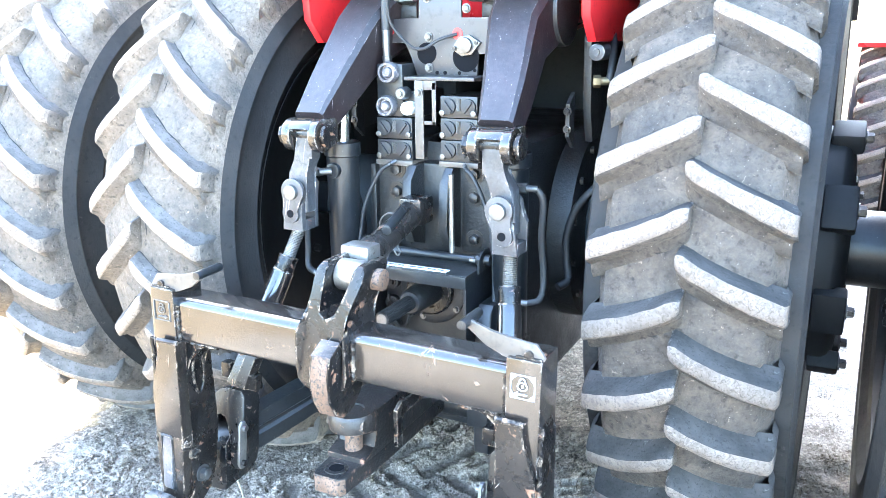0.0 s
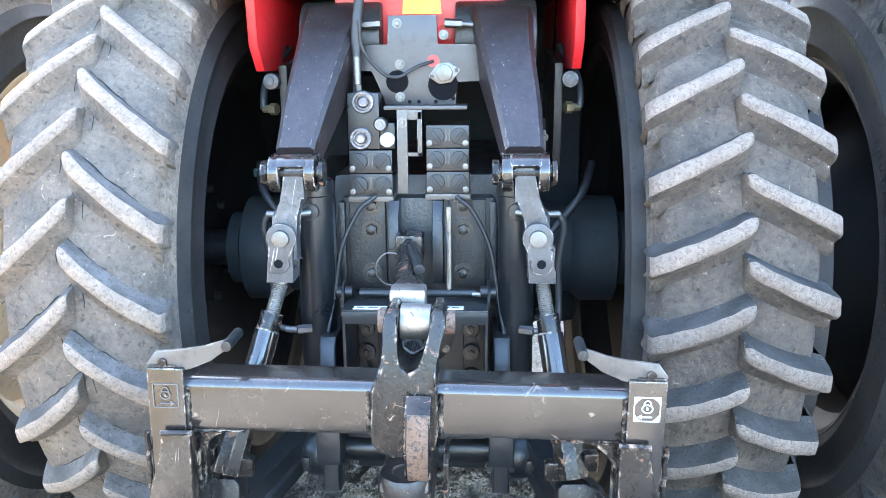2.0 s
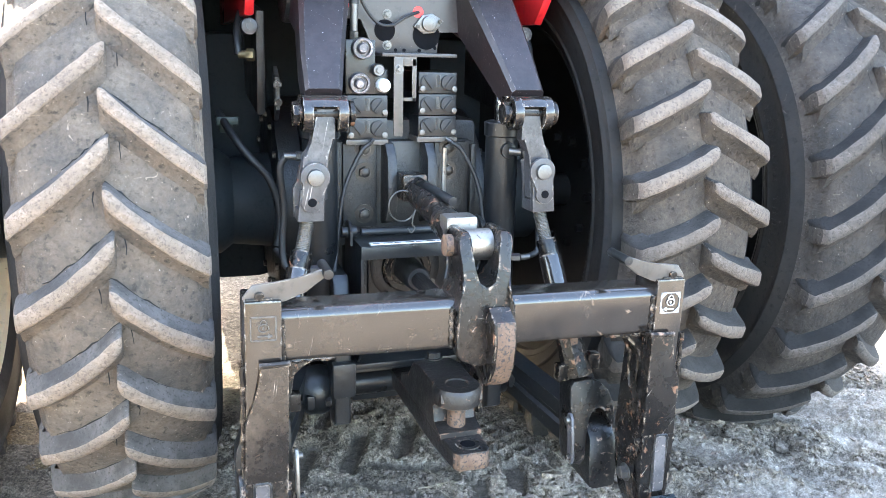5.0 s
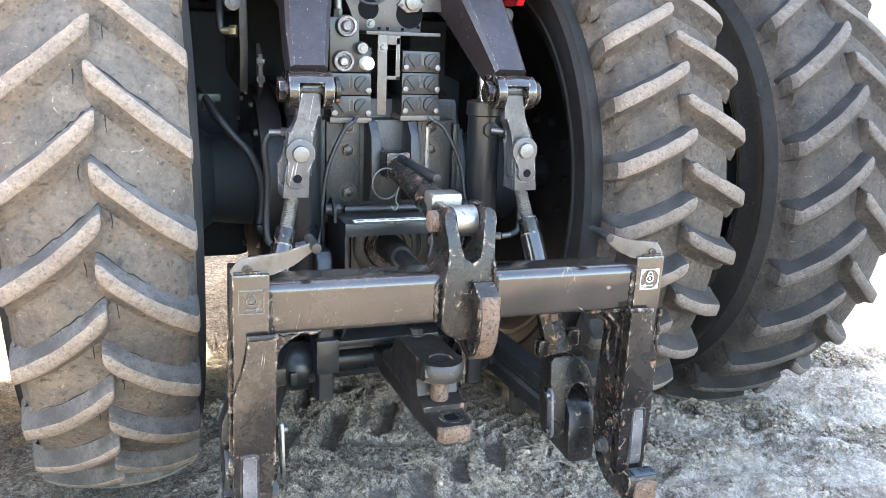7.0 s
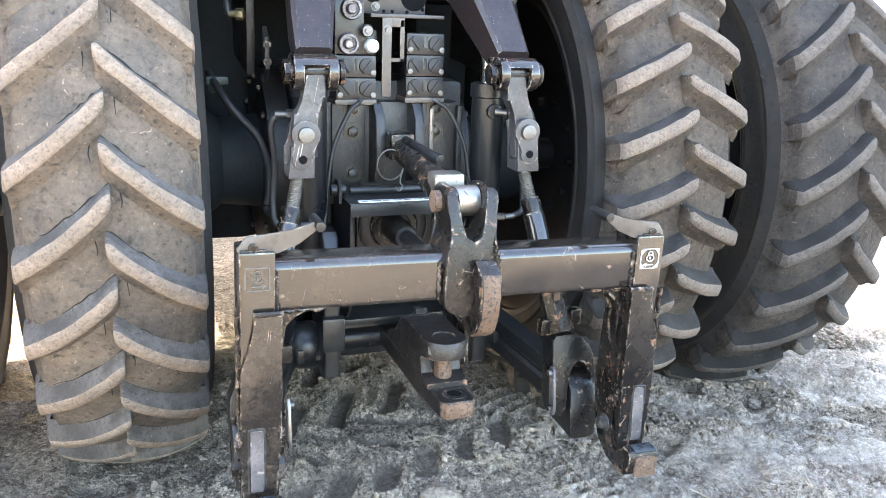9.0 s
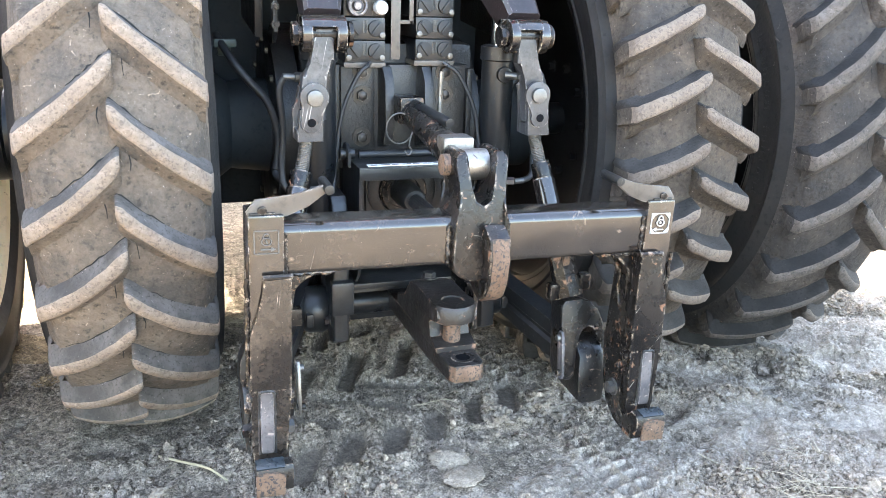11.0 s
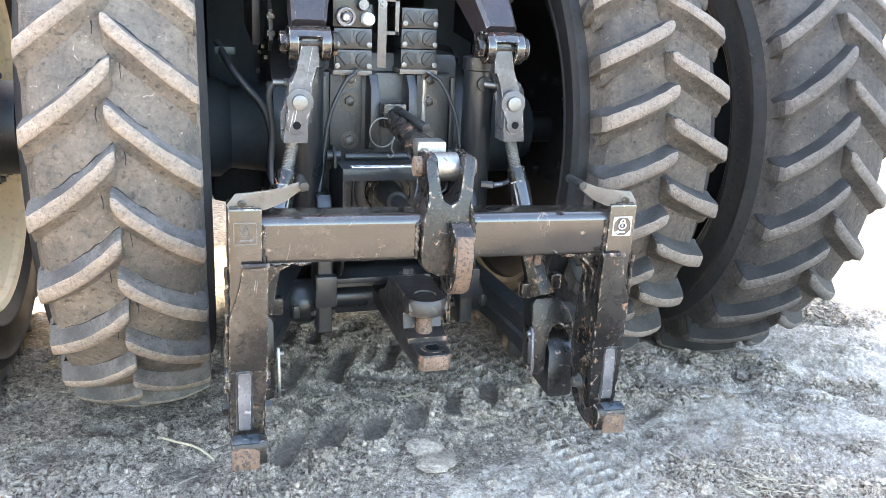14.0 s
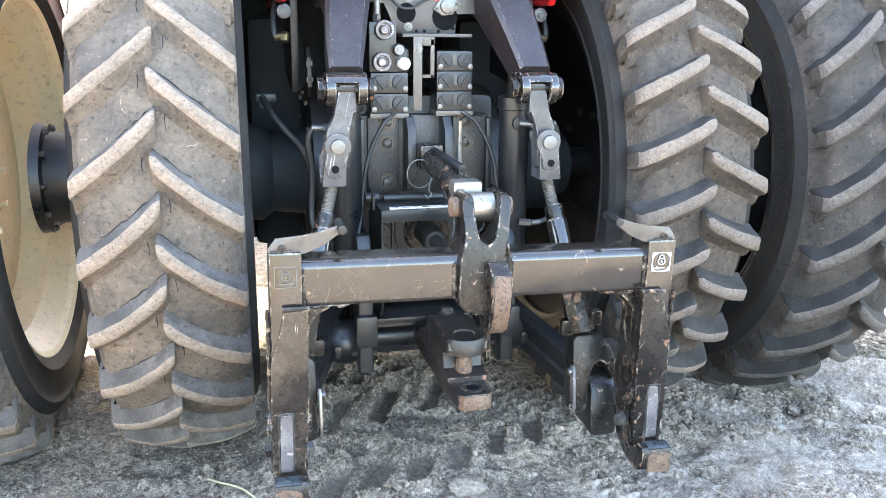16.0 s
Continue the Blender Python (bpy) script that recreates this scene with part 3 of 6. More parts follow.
def ground_height(x, y):
    z = 0.040 * lattice_noise(x, y, 1.3, 1) + 0.024 * lattice_noise(x, y, 3.7, 2)
    near = np.exp(-((x - 0.4) / 2.6) ** 4 - ((y + 0.4) / 1.7) ** 4)
    z = z + near * (0.012 * lattice_noise(x, y, 9.0, 3) + 0.005 * lattice_noise(x, y, 24.0, 4))
    # old ruts and smears, running slantwise, with sharp crests
    ru, rv = x * 0.80 + y * 0.60, y * 0.80 - x * 0.60
    smear = lattice_noise(ru + 0.08 * lattice_noise(x, y, 5.0, 81), rv * 2.6, 3.4, 82)
    z = z + near * (0.040 * (0.20 - np.abs(smear)) * np.clip(0.6 + 1.6 * lattice_noise(x, y, 1.7, 83), 0.15, 1) + 0.018 * np.abs(lattice_noise(ru, rv * 2.2, 8.0, 84)))
    inside, ridge = print_mask(x, y)
    pan = pan_mask(x, y)
    lump = np.clip(lump_mask(x, y) + 0.35 * ridge, 0, 1) * (1 - inside) * (1 - 0.9 * pan)
    wx, wy = x + 0.02 * lattice_noise(x, y, 25.0, 21), y + 0.02 * lattice_noise(x, y, 25.0, 22)
    z = z + lump * (0.040 * cells(wx, wy, 11.0, 41) + 0.026 * cells(wx, wy, 25.0, 43) + 0.012 * cells(wx, wy, 52.0, 45) - 0.024)
    crust = crumb_mask(x, y) * near * (1 - lump) * (1 - inside) * (1 - pan) * (1 - tread_mask(x, y))
    z = z + crust * (0.018 * cells(wx, wy, 19.0, 92) + 0.011 * cells(wx, wy, 44.0, 93) - 0.005)
    z = z * (1 - 0.8 * inside) - 0.022 * inside + ridge * (1 - inside) * 0.009
    z = z * (1 - 0.6 * pan) - 0.024 * pan
    # fine lattice prints of a small tyre: one by the hook, one under the linkage
    for cx, cy, turn, wide, long_ in TREADS:
        u, v = (x - cx) * math.sin(turn) - (y - cy) * math.cos(turn), (x - cx) * math.cos(turn) + (y - cy) * math.sin(turn)
        strip = np.exp(-(v / wide) ** 8) * np.exp(-(u / long_) ** 8) * (1 - inside)
        bars = np.maximum(np.cos(2 * np.pi * u / 0.052 + 18 * v), np.cos(2 * np.pi * v / 0.068 + 5 * u))
        z = z * (1 - 0.6 * strip) + strip * (0.015 * np.clip(bars * 5.0 - 3.2, -1, 1) + 0.003 * lattice_noise(x, y, 50.0, 51))
    # streaks of a sliding wheel on the open side
    far = np.exp(-((x - 1.75) / 0.85) ** 4 - ((y + 0.55) / 0.95) ** 4)
    ang = x * 0.62 + y * 0.78
    z = z + far * (0.022 * np.sin(ang * 38 + 4.0 * lattice_noise(x, y, 2.5, 8)) * np.clip(0.2 + 1.6 * lattice_noise(x, y, 4.0, 9), 0, 1) + 0.020 * lattice_noise(x * 0.78 - y * 0.62, ang * 4, 7.0, 10))
    return z


def graded(lo, hi, step, reach, grow=1.13):
    mid = list(np.arange(lo, hi, step))
    out, s, p = [], step, lo
    while p > -reach:
        s *= grow
        p -= s
        out.insert(0, p)
    s, p = step, mid[-1]
    tail = []
    while p < reach:
        s *= grow
        p += s
        tail.append(p)
    return np.array(out + mid + tail)


def build_ground():
    xs, ys = graded(-1.25, 2.10, 0.0058, 420, 1.11), graded(-1.45, 0.35, 0.0058, 420, 1.11)
    gx, gy = np.meshgrid(xs, ys, indexing="ij")
    gz = ground_height(gx, gy)
    fade = np.clip(1.5 - np.hypot(gx, gy) / 60, 0.15, 1)
    verts = np.stack([gx, gy, gz * fade], -1).reshape(-1, 3)
    nx, ny = len(xs), len(ys)
    i, j = np.meshgrid(np.arange(nx - 1), np.arange(ny - 1), indexing="ij")
    a = (i * ny + j).ravel()
    faces = np.stack([a, a + ny, a + ny + 1, a + 1], 1)
    me = bpy.data.meshes.new("ground")
    me.from_pydata(verts.tolist(), [], faces.tolist())
    me.materials.append(M["soil"])
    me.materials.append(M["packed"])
    me.materials.append(M["pale"])
    me.materials.append(M["field"])
    mx, my = (gx[:-1, :-1] + gx[1:, 1:]) / 2, (gy[:-1, :-1] + gy[1:, 1:]) / 2
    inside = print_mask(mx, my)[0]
    pressed = pale_mask(mx, my) + 0.9 * lattice_noise(mx, my, 7.0, 71) + 0.7 * lattice_noise(mx, my, 30.0, 72) + 0.6 * lattice_noise(mx, my, 110.0, 73) - 0.95 * lump_mask(mx, my)
    field = (np.maximum.reduce([-1.42 - mx, np.minimum(-1.05 - mx, my - 0.15), 0.75 * (my - 6.0)]) + 0.5 * lattice_noise(mx, my, 2.2, 75) + 0.4 * lattice_noise(mx, my, 9.0, 76)) > 0
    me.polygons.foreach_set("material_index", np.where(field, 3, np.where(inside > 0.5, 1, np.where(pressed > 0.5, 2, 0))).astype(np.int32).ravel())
    me.shade_smooth()
    return tagged(new("ground", me), "trampled pale dry soil with tyre prints and clods", "ground", kind="structure")


ground = build_ground()


def scatter_clods():
    """Loose crumbs and clods of earth, one joined object."""
    rng = np.random.default_rng(5)

    def ball(sub):
        bm = bmesh.new()
        bmesh.ops.create_icosphere(bm, subdivisions=sub, radius=1.0)
        out = np.array([v.co[:] for v in bm.verts]), np.array([[v.index for v in f.verts] for f in bm.faces])
        bm.free()
        return out

    verts, faces, count = [], [], 0

    def add(shape, px, py, size, flat, uneven, sink):
        nonlocal count
        base, tri = shape
        n = len(px)
        jit = 1 + uneven * (rng.random((n, len(base), 1)) - 0.5) * 2
        stretch = rng.uniform(0.6, 1.4, (n, 1, 3)) * np.array([1, 1, flat])
        a = rng.uniform(0, 6.28, n)
        co = base[None] * jit * stretch * size[:, None, None]
        ca, sa = np.cos(a)[:, None], np.sin(a)[:, None]
        x, y = co[..., 0] * ca - co[..., 1] * sa, co[..., 0] * sa + co[..., 1] * ca
        z = co[..., 2] + (ground_height(px, py) + size * sink)[:, None]
        verts.append(np.stack([x + px[:, None], y + py[:, None], z], -1).reshape(-1, 3))
        faces.append((tri[None] + (np.arange(n) * len(base) + count)[:, None, None]).reshape(-1, 3))
        count += n * len(base)

    px, py = rng.uniform(-1.3, 2.3, 420000), rng.uniform(-1.5, 0.5, 420000)
    inside, ridge = print_mask(px, py)
    lump, pan = lump_mask(px, py), pan_mask(px, py)
    open_side = np.clip((px - 0.75) / 0.3, 0, 1)
    left_side = np.clip((-0.42 - px) / 0.15, 0, 1)
    patch = np.clip(0.8 + 3.6 * lattice_noise(px, py, 4.0, 18) + 1.5 * lattice_noise(px, py, 11.0, 19), 0, 2)
    want = (0.13 * (1 - 0.8 * open_side) * (1 - 0.6 * left_side) * patch + 0.34 * lump + 0.08 * ridge) * (1 - 0.9 * tread_mask(px, py)) * (inside < 0.35) * (1 - 0.9 * pan)
    keep = rng.random(len(px)) < want
    px, py, lump = px[keep][:62000], py[keep][:62000], lump[keep][:62000]
    n = len(px)
    size = 0.0012 + 0.0032 * rng.random(n) ** 2.5 + 0.011 * lump * rng.random(n) ** 4
    add(ball(1), px, py, size, 0.7, 0.55, 0.30)
    # larger broken clods along the heaped ridge
    qx = rng.uniform(-1.2, 1.9, 14000)
    qy = rng.uniform(-1.3, 0.2, 14000)
    good = (rng.random(14000) < 0.42 * lump_mask(qx, qy) + 0.10 * crumb_mask(qx, qy)) & (print_mask(qx, qy)[0] < 0.2)
    qx, qy = qx[good][:420], qy[good][:420]
    add(ball(2), qx, qy, 0.005 + 0.017 * rng.random(len(qx)) ** 2.5, 0.6, 0.30, 0.10)
    # angular broken bits, thickest where the soil is torn up
    bx, by = rng.uniform(-1.3, 2.2, 120000), rng.uniform(-1.45, 0.3, 120000)
    torn = np.clip(lump_mask(bx, by) + 0.55 * crumb_mask(bx, by) + 0.25 * print_mask(bx, by)[1], 0, 1) * (1 - pan_mask(bx, by)) * (1 - tread_mask(bx, by))
    good = (rng.random(120000) < 0.30 * torn ** 1.5) & (print_mask(bx, by)[0] < 0.3)
    bx, by, torn = bx[good][:14000], by[good][:14000], torn[good][:14000]
    add(ball(1), bx, by, 0.0022 + 0.0070 * torn * rng.random(len(bx)) ** 2.5, 0.75, 0.42, 0.30)
    # two flat slabs of crust
    add(ball(3), np.array([0.075, 0.085]), np.array([-0.815, -0.925]), np.array([0.048, 0.046]), 0.28, 0.16, 0.10)
    me = bpy.data.meshes.new("soil_clods")
    me.from_pydata(np.concatenate(verts).tolist(), [], np.concatenate(faces).tolist())
    me.materials.append(M["clod"])
    return tagged(new("soil_clods", me), "loose crumbs and clods of dry grey earth", "soil", kind="stuff")


scatter_clods()

# ---- the tractor ----
tractor = tagged(empty("tractor", (X0, 0, 0)), "large red tractor with dual rear wheels and black rear linkage", "tractor")
AXLE = Vector((0, 0.053, 0.850))


def local(x):
    """World x to the tractor's own."""
    return x - X0


def tyre_base(half, crown, shoulder, height):
    """Radius of the tyre's carcass across its tread."""
    low, side = crown - height, shoulder - height
    return lambda x: low - (low - side) * min(1.2, abs(x) / half) ** 2.2


def tyre_mesh(kind, mats):
    """The carcass of a tractor tyre about the x axis, with fine cracks beside the lugs."""
    half, height, bead, bulge = kind["half"], kind["height"], 0.60, kind["bulge"]
    base = tyre_base(half, kind["crown"], kind["shoulder"], height)
    base_s, wide = kind["shoulder"] - height, half - kind["scallop"]
    bm = bmesh.new()
    prof = [(-0.185, bead), (-0.205, bead + 0.015), (-0.220, bead + 0.050), (-0.226, bead + 0.054), (-0.226, bead + 0.060), (-0.221, bead + 0.064), (-bulge, bead + 0.135), (-bulge - 0.001, bead + 0.158), (-bulge - 0.005, bead + 0.161), (-bulge - 0.005, bead + 0.166), (-bulge, bead + 0.169), (-bulge + 0.006, bead + 0.19), (-wide - 0.012, base_s - 0.060), (-wide - 0.003, base_s - 0.030), (-wide + 0.010, base_s - 0.004)]
    tread = [(x, base(x)) for x in np.linspace(-wide + 0.020, wide - 0.020, 15)]
    prof = prof + tread + [(-x, r) for x, r in prof[::-1]] + [(0.15, bead - 0.01), (-0.15, bead - 0.01)]
    lathe(bm, prof, (0, 0, 0), (1, 0, 0), seg=120, closed=True)
    bm.faces.ensure_lookup_table()
    for f in bm.faces:
        c = f.calc_center_median()
        if math.hypot(c.y, c.z) < bead + 0.185 or (abs(c.x) > wide - 0.004 and math.hypot(c.y, c.z) < base_s - 0.052):
            f.material_index = 1
    rng = random.Random(kind["lugs"])

    def ribbon(path, w):
        """A thin dark line on the carcass through (x, angle) points."""
        ends = []
        for n, (x, a) in enumerate(path):
            x2, a2 = path[min(n + 1, len(path) - 1)]
            x1, a1 = path[max(n - 1, 0)]
            dx, da = x2 - x1, (a2 - a1) * 0.9
            ln = math.hypot(dx, da) or 1.0
            e = w * (0.35 + 0.65 * math.sin(math.pi * (n + 0.4) / len(path))) * rng.uniform(0.6, 1.3)
            ends.append([bm.verts.new((x + u * e * -da / ln, -(base(x) + 0.0012) * math.cos(a + u * e * dx / ln / 0.9), (base(x) + 0.0012) * math.sin(a + u * e * dx / ln / 0.9))) for u in (-1, 1)])
        for p, q in zip(ends, ends[1:]):
            bm.faces.new((p[0], p[1], q[1], q[0])).material_index = 2

    pitch = 2 * math.pi / kind["lugs"]
    for side in (-1, 1):
        for k in range(kind["lugs"]):
            mid = pitch * (k + (0.5 if side > 0 else 0))
            if kind["cracks"]:
                # a crack that follows the lug's upper flank and turns down round its nose
                off = (kind["tip"] + 0.024) / 0.95
                end = rng.uniform(0.45, 0.9)
                path = [(side * (-0.032 + 0.004 * rng.random()), mid - 0.030 + 0.02 * n + 0.004 * rng.random()) for n in range(3)]
                path += [(side * (-0.020 + (half + 0.016) * t), mid + off - kind["drop"] * (t + 0.2 * t * (1 - t)) + rng.uniform(-0.005, 0.005)) for t in (end * n / 9 for n in range(10))]
                ribbon(path, 0.0021)
            else:
                ribbon([(side * 0.008 + 0.012 * math.sin(n * 0.9) * side, mid - 0.02 - pitch * 0.062 * n + 0.002 * rng.random()) for n in range(8)], 0.0015)
    return finish(bm, "tyre", mats, 60)


def lug_mesh(kind, side, mats):
    """One lug of a row, its nose at angle 0 on the rearmost point."""
    half, height = kind["half"], kind["height"]
    base = tyre_base(half, kind["crown"], kind["shoulder"], height)
    rng = random.Random(7 + side)
    bm = bmesh.new()
    rows = []
    for s in (0.0, 0.025, 0.07, 0.14, 0.24, 0.36, 0.48, 0.60, 0.72, 0.84, 0.93, 1.0):
        x = side * (-0.009 + (half + 0.003) * s)
        mid = -kind["drop"] * (s + 0.24 * s * (1 - s) - 0.10 * (1 - s) * s * s)
        w = kind["tip"] + (kind["end"] - kind["tip"]) * s
        w *= {0.0: 0.62, 0.025: 0.92, 0.07: 1.06, 0.14: 1.07}.get(s, 1.0)
        base_r = base(x)
        top = base_r + height * (0.90 if s == 0 else 0.985 if s == 0.025 else 1.0)
        j = [rng.uniform(-0.0016, 0.0016) for _ in range(4)]
        rows.append([(x, r, mid + d / 0.93) for r, d in (
            (base_r - 0.012, w + 0.024), (base_r + 0.008, w + 0.011), (top - 0.013, w + 0.003), (top - 0.0045, w - 0.001 + j[0]), (top, w - 0.008 + j[1]), (top + 0.0010, 0.0),
            (top, -w + 0.008 + j[2]), (top - 0.0045, -w + 0.001 + j[3]), (top - 0.013, -w - 0.004), (base_r + 0.014, -w - 0.014), (base_r + 0.004, -w - 0.034), (base_r - 0.012, -w - 0.050))])
    last = rows[-1][:9] + [(x, r, rows[-1][8][2] - d) for (x, r, a), d in zip(rows[-1][9:], (0.003, 0.008, 0.012))]
    # the outer end runs down over the shoulder
    for out, low in ((0.0045, 0.007), (0.008, 0.022), (0.009, 0.048)):
        rows.append([(side * (half - 0.006 + (out if 0 < n < 10 else -0.004)), r - low, a) for n, (x, r, a) in enumerate(last)])
    mid_e = -kind["drop"]
    rows.append([(side * (half - (0.014 if 0 < n < 10 else 0.022)), kind["shoulder"] - height - 0.085, mid_e + (a - mid_e) * 0.75) for n, (x, r, a) in enumerate(last)])
    vs = [[bm.verts.new((x, -r * math.cos(a), r * math.sin(a))) for x, r, a in row] for row in rows]
    count = len(rows) - 5
    for n, (p, q) in enumerate(zip(vs, vs[1:])):
        for i in range(11):
            f = bm.faces.new((p[i], p[i + 1], q[i + 1], q[i]))
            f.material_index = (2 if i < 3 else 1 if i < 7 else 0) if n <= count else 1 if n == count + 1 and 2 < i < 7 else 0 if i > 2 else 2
    bm.faces.new(vs[0])
    bm.faces.new(vs[-1][::-1])
    return finish(bm, "lug", mats, 48)


def rim_mesh(offset, mat, bead=0.60, centre=None):
    """Rim with its dish; offset: where the disc meets the rim along x; centre: where its flat middle lies."""
    centre = -0.1 * offset if centre is None else centre
    bm = bmesh.new()
    prof = [(-0.20, bead + 0.022), (-0.205, bead + 0.012), (-0.195, bead - 0.006), (-0.15, bead - 0.012), (-0.10, bead - 0.05), (0.10, bead - 0.05), (0.15, bead - 0.012),
            (0.195, bead - 0.006), (0.205, bead + 0.012), (0.20, bead + 0.022), (0.188, bead + 0.004), (0.145, bead - 0.03), (0.10, bead - 0.066), (-0.10, bead - 0.066), (-0.145, bead - 0.03), (-0.188, bead + 0.004)]
    lathe(bm, prof, (0, 0, 0), (1, 0, 0), seg=72, closed=True)
    outer = bead - (0.014 if abs(offset) > 0.14 else 0.058)
    front = [(offset, outer), (offset + 0.27 * (centre - offset), 0.46), (offset + 0.73 * (centre - offset), 0.36), (centre, 0.28), (centre, 0.004)]
    disc = front + [(x + 0.016, r) for x, r in front[::-1]]
    lathe(bm, disc, (0, 0, 0), (1, 0, 0), seg=72, closed=True)
    for k in range(10):
        a = 2 * math.pi * k / 10
        for side in (-1, 1):
            bolt(bm, (centre + (0.016 if side > 0 else 0), 0.20 * math.cos(a), 0.20 * math.sin(a)), (side, 0, 0), 0.016, 0.02)
    return finish(bm, "rim", mat, 35)


WIDE_TREAD = dict(lugs=27, half=0.207, height=0.044, crown=0.953, shoulder=0.905, bulge=0.226, drop=0.185, tip=0.0225, end=0.0245, scallop=0.010, cracks=True)
TALL_TREAD = dict(lugs=31, half=0.209, height=0.056, crown=0.953, shoulder=0.905, bulge=0.240, drop=0.104, tip=0.0185, end=0.0240, scallop=0.022, cracks=False)


def tyre_set(kind, tone):
    """The meshes of one make of tyre: the carcass and a lug of each row."""
    body = [M["rubber_" + tone], M["side_rubber"], M["seam"]]
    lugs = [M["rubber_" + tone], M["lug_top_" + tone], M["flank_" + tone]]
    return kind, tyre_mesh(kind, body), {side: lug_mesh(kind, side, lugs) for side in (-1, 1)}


TYRE_A, TYRE_B, TYRE_C = tyre_set(WIDE_TREAD, "l"), tyre_set(TALL_TREAD, "r"), tyre_set(WIDE_TREAD, "c")


def fill_wheel(hub, tyre, rim, nose=0.0):
    """Tyre, rim and lugs under a hub; nose: angle of a lug's nose in the -x row above the rearmost point."""
    kind, body, lugs = tyre
    ob = new("tyre", body)
    ob.parent, ob.rotation_euler = hub, (-nose, 0, 0)
    new("rim", rim).parent = hub
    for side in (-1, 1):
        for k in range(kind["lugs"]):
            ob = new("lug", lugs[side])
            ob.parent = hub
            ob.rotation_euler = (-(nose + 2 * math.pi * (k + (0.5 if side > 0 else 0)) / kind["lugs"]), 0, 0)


def rear_wheel(x, tyre, rim, label, nose):
    hub = empty("rear_wheel")
    hub.parent = tractor
    hub.location = (local(x), AXLE.y, AXLE.z)
    hub["label"] = label
    fill_wheel(hub, tyre, rim, nose)
    return hub


RIM_IN_L, RIM_IN_R = rim_mesh(0.10, M["dark_rim"]), rim_mesh(-0.10, M["dark_rim"])
RIM_OUT_L, RIM_OUT_R = rim_mesh(-0.02, M["rim"]), rim_mesh(0.03, M["dark_rim"], centre=-0.185)
rear_wheel(-0.757, TYRE_A, RIM_IN_L, "inner rear wheel with dusty worn tractor tyre", 0.0866)
rear_wheel(0.778, TYRE_B, RIM_IN_R, "inner rear wheel with dusty worn tractor tyre", 0.072)
rear_wheel(-1.42, TYRE_A, RIM_OUT_L, "outer dual rear wheel with cream rim", 0.03)
outer_right = rear_wheel(1.42, TYRE_C, RIM_OUT_R, "outer dual rear wheel with dusty tyre", -0.053)
outer_right.scale = (1.06, 1, 1)


def sidewall_lettering():
    """Raised bars of moulded writing on the inner side of the outer wheel."""
    rng = random.Random(12)
    for k in range(16):
        a = 0.62 - 0.052 * k - (0.05 if k > 8 else 0.0)
        bm = bmesh.new()
        for u in (-1, 1) if k % 3 else (0,):
            box(bm, (-0.003, 0.010 * u - 0.0032, -0.024), (0.003, 0.010 * u + 0.0032, 0.024), 0.001)
        for v in rng.sample((-0.021, 0.0, 0.021), 2):
            box(bm, (-0.003, -0.013, v - 0.003), (0.003, 0.013, v + 0.003), 0.001)
        ob = part("moulded_mark", bm, M["side_rubber"], outer_right)
        ob.matrix_local = Matrix.Rotation(math.pi / 2 - a, 4, "X") @ Matrix.Translation((-0.2222, 0, 0.700)) @ Matrix.Scale(0.8, 4)


sidewall_lettering()


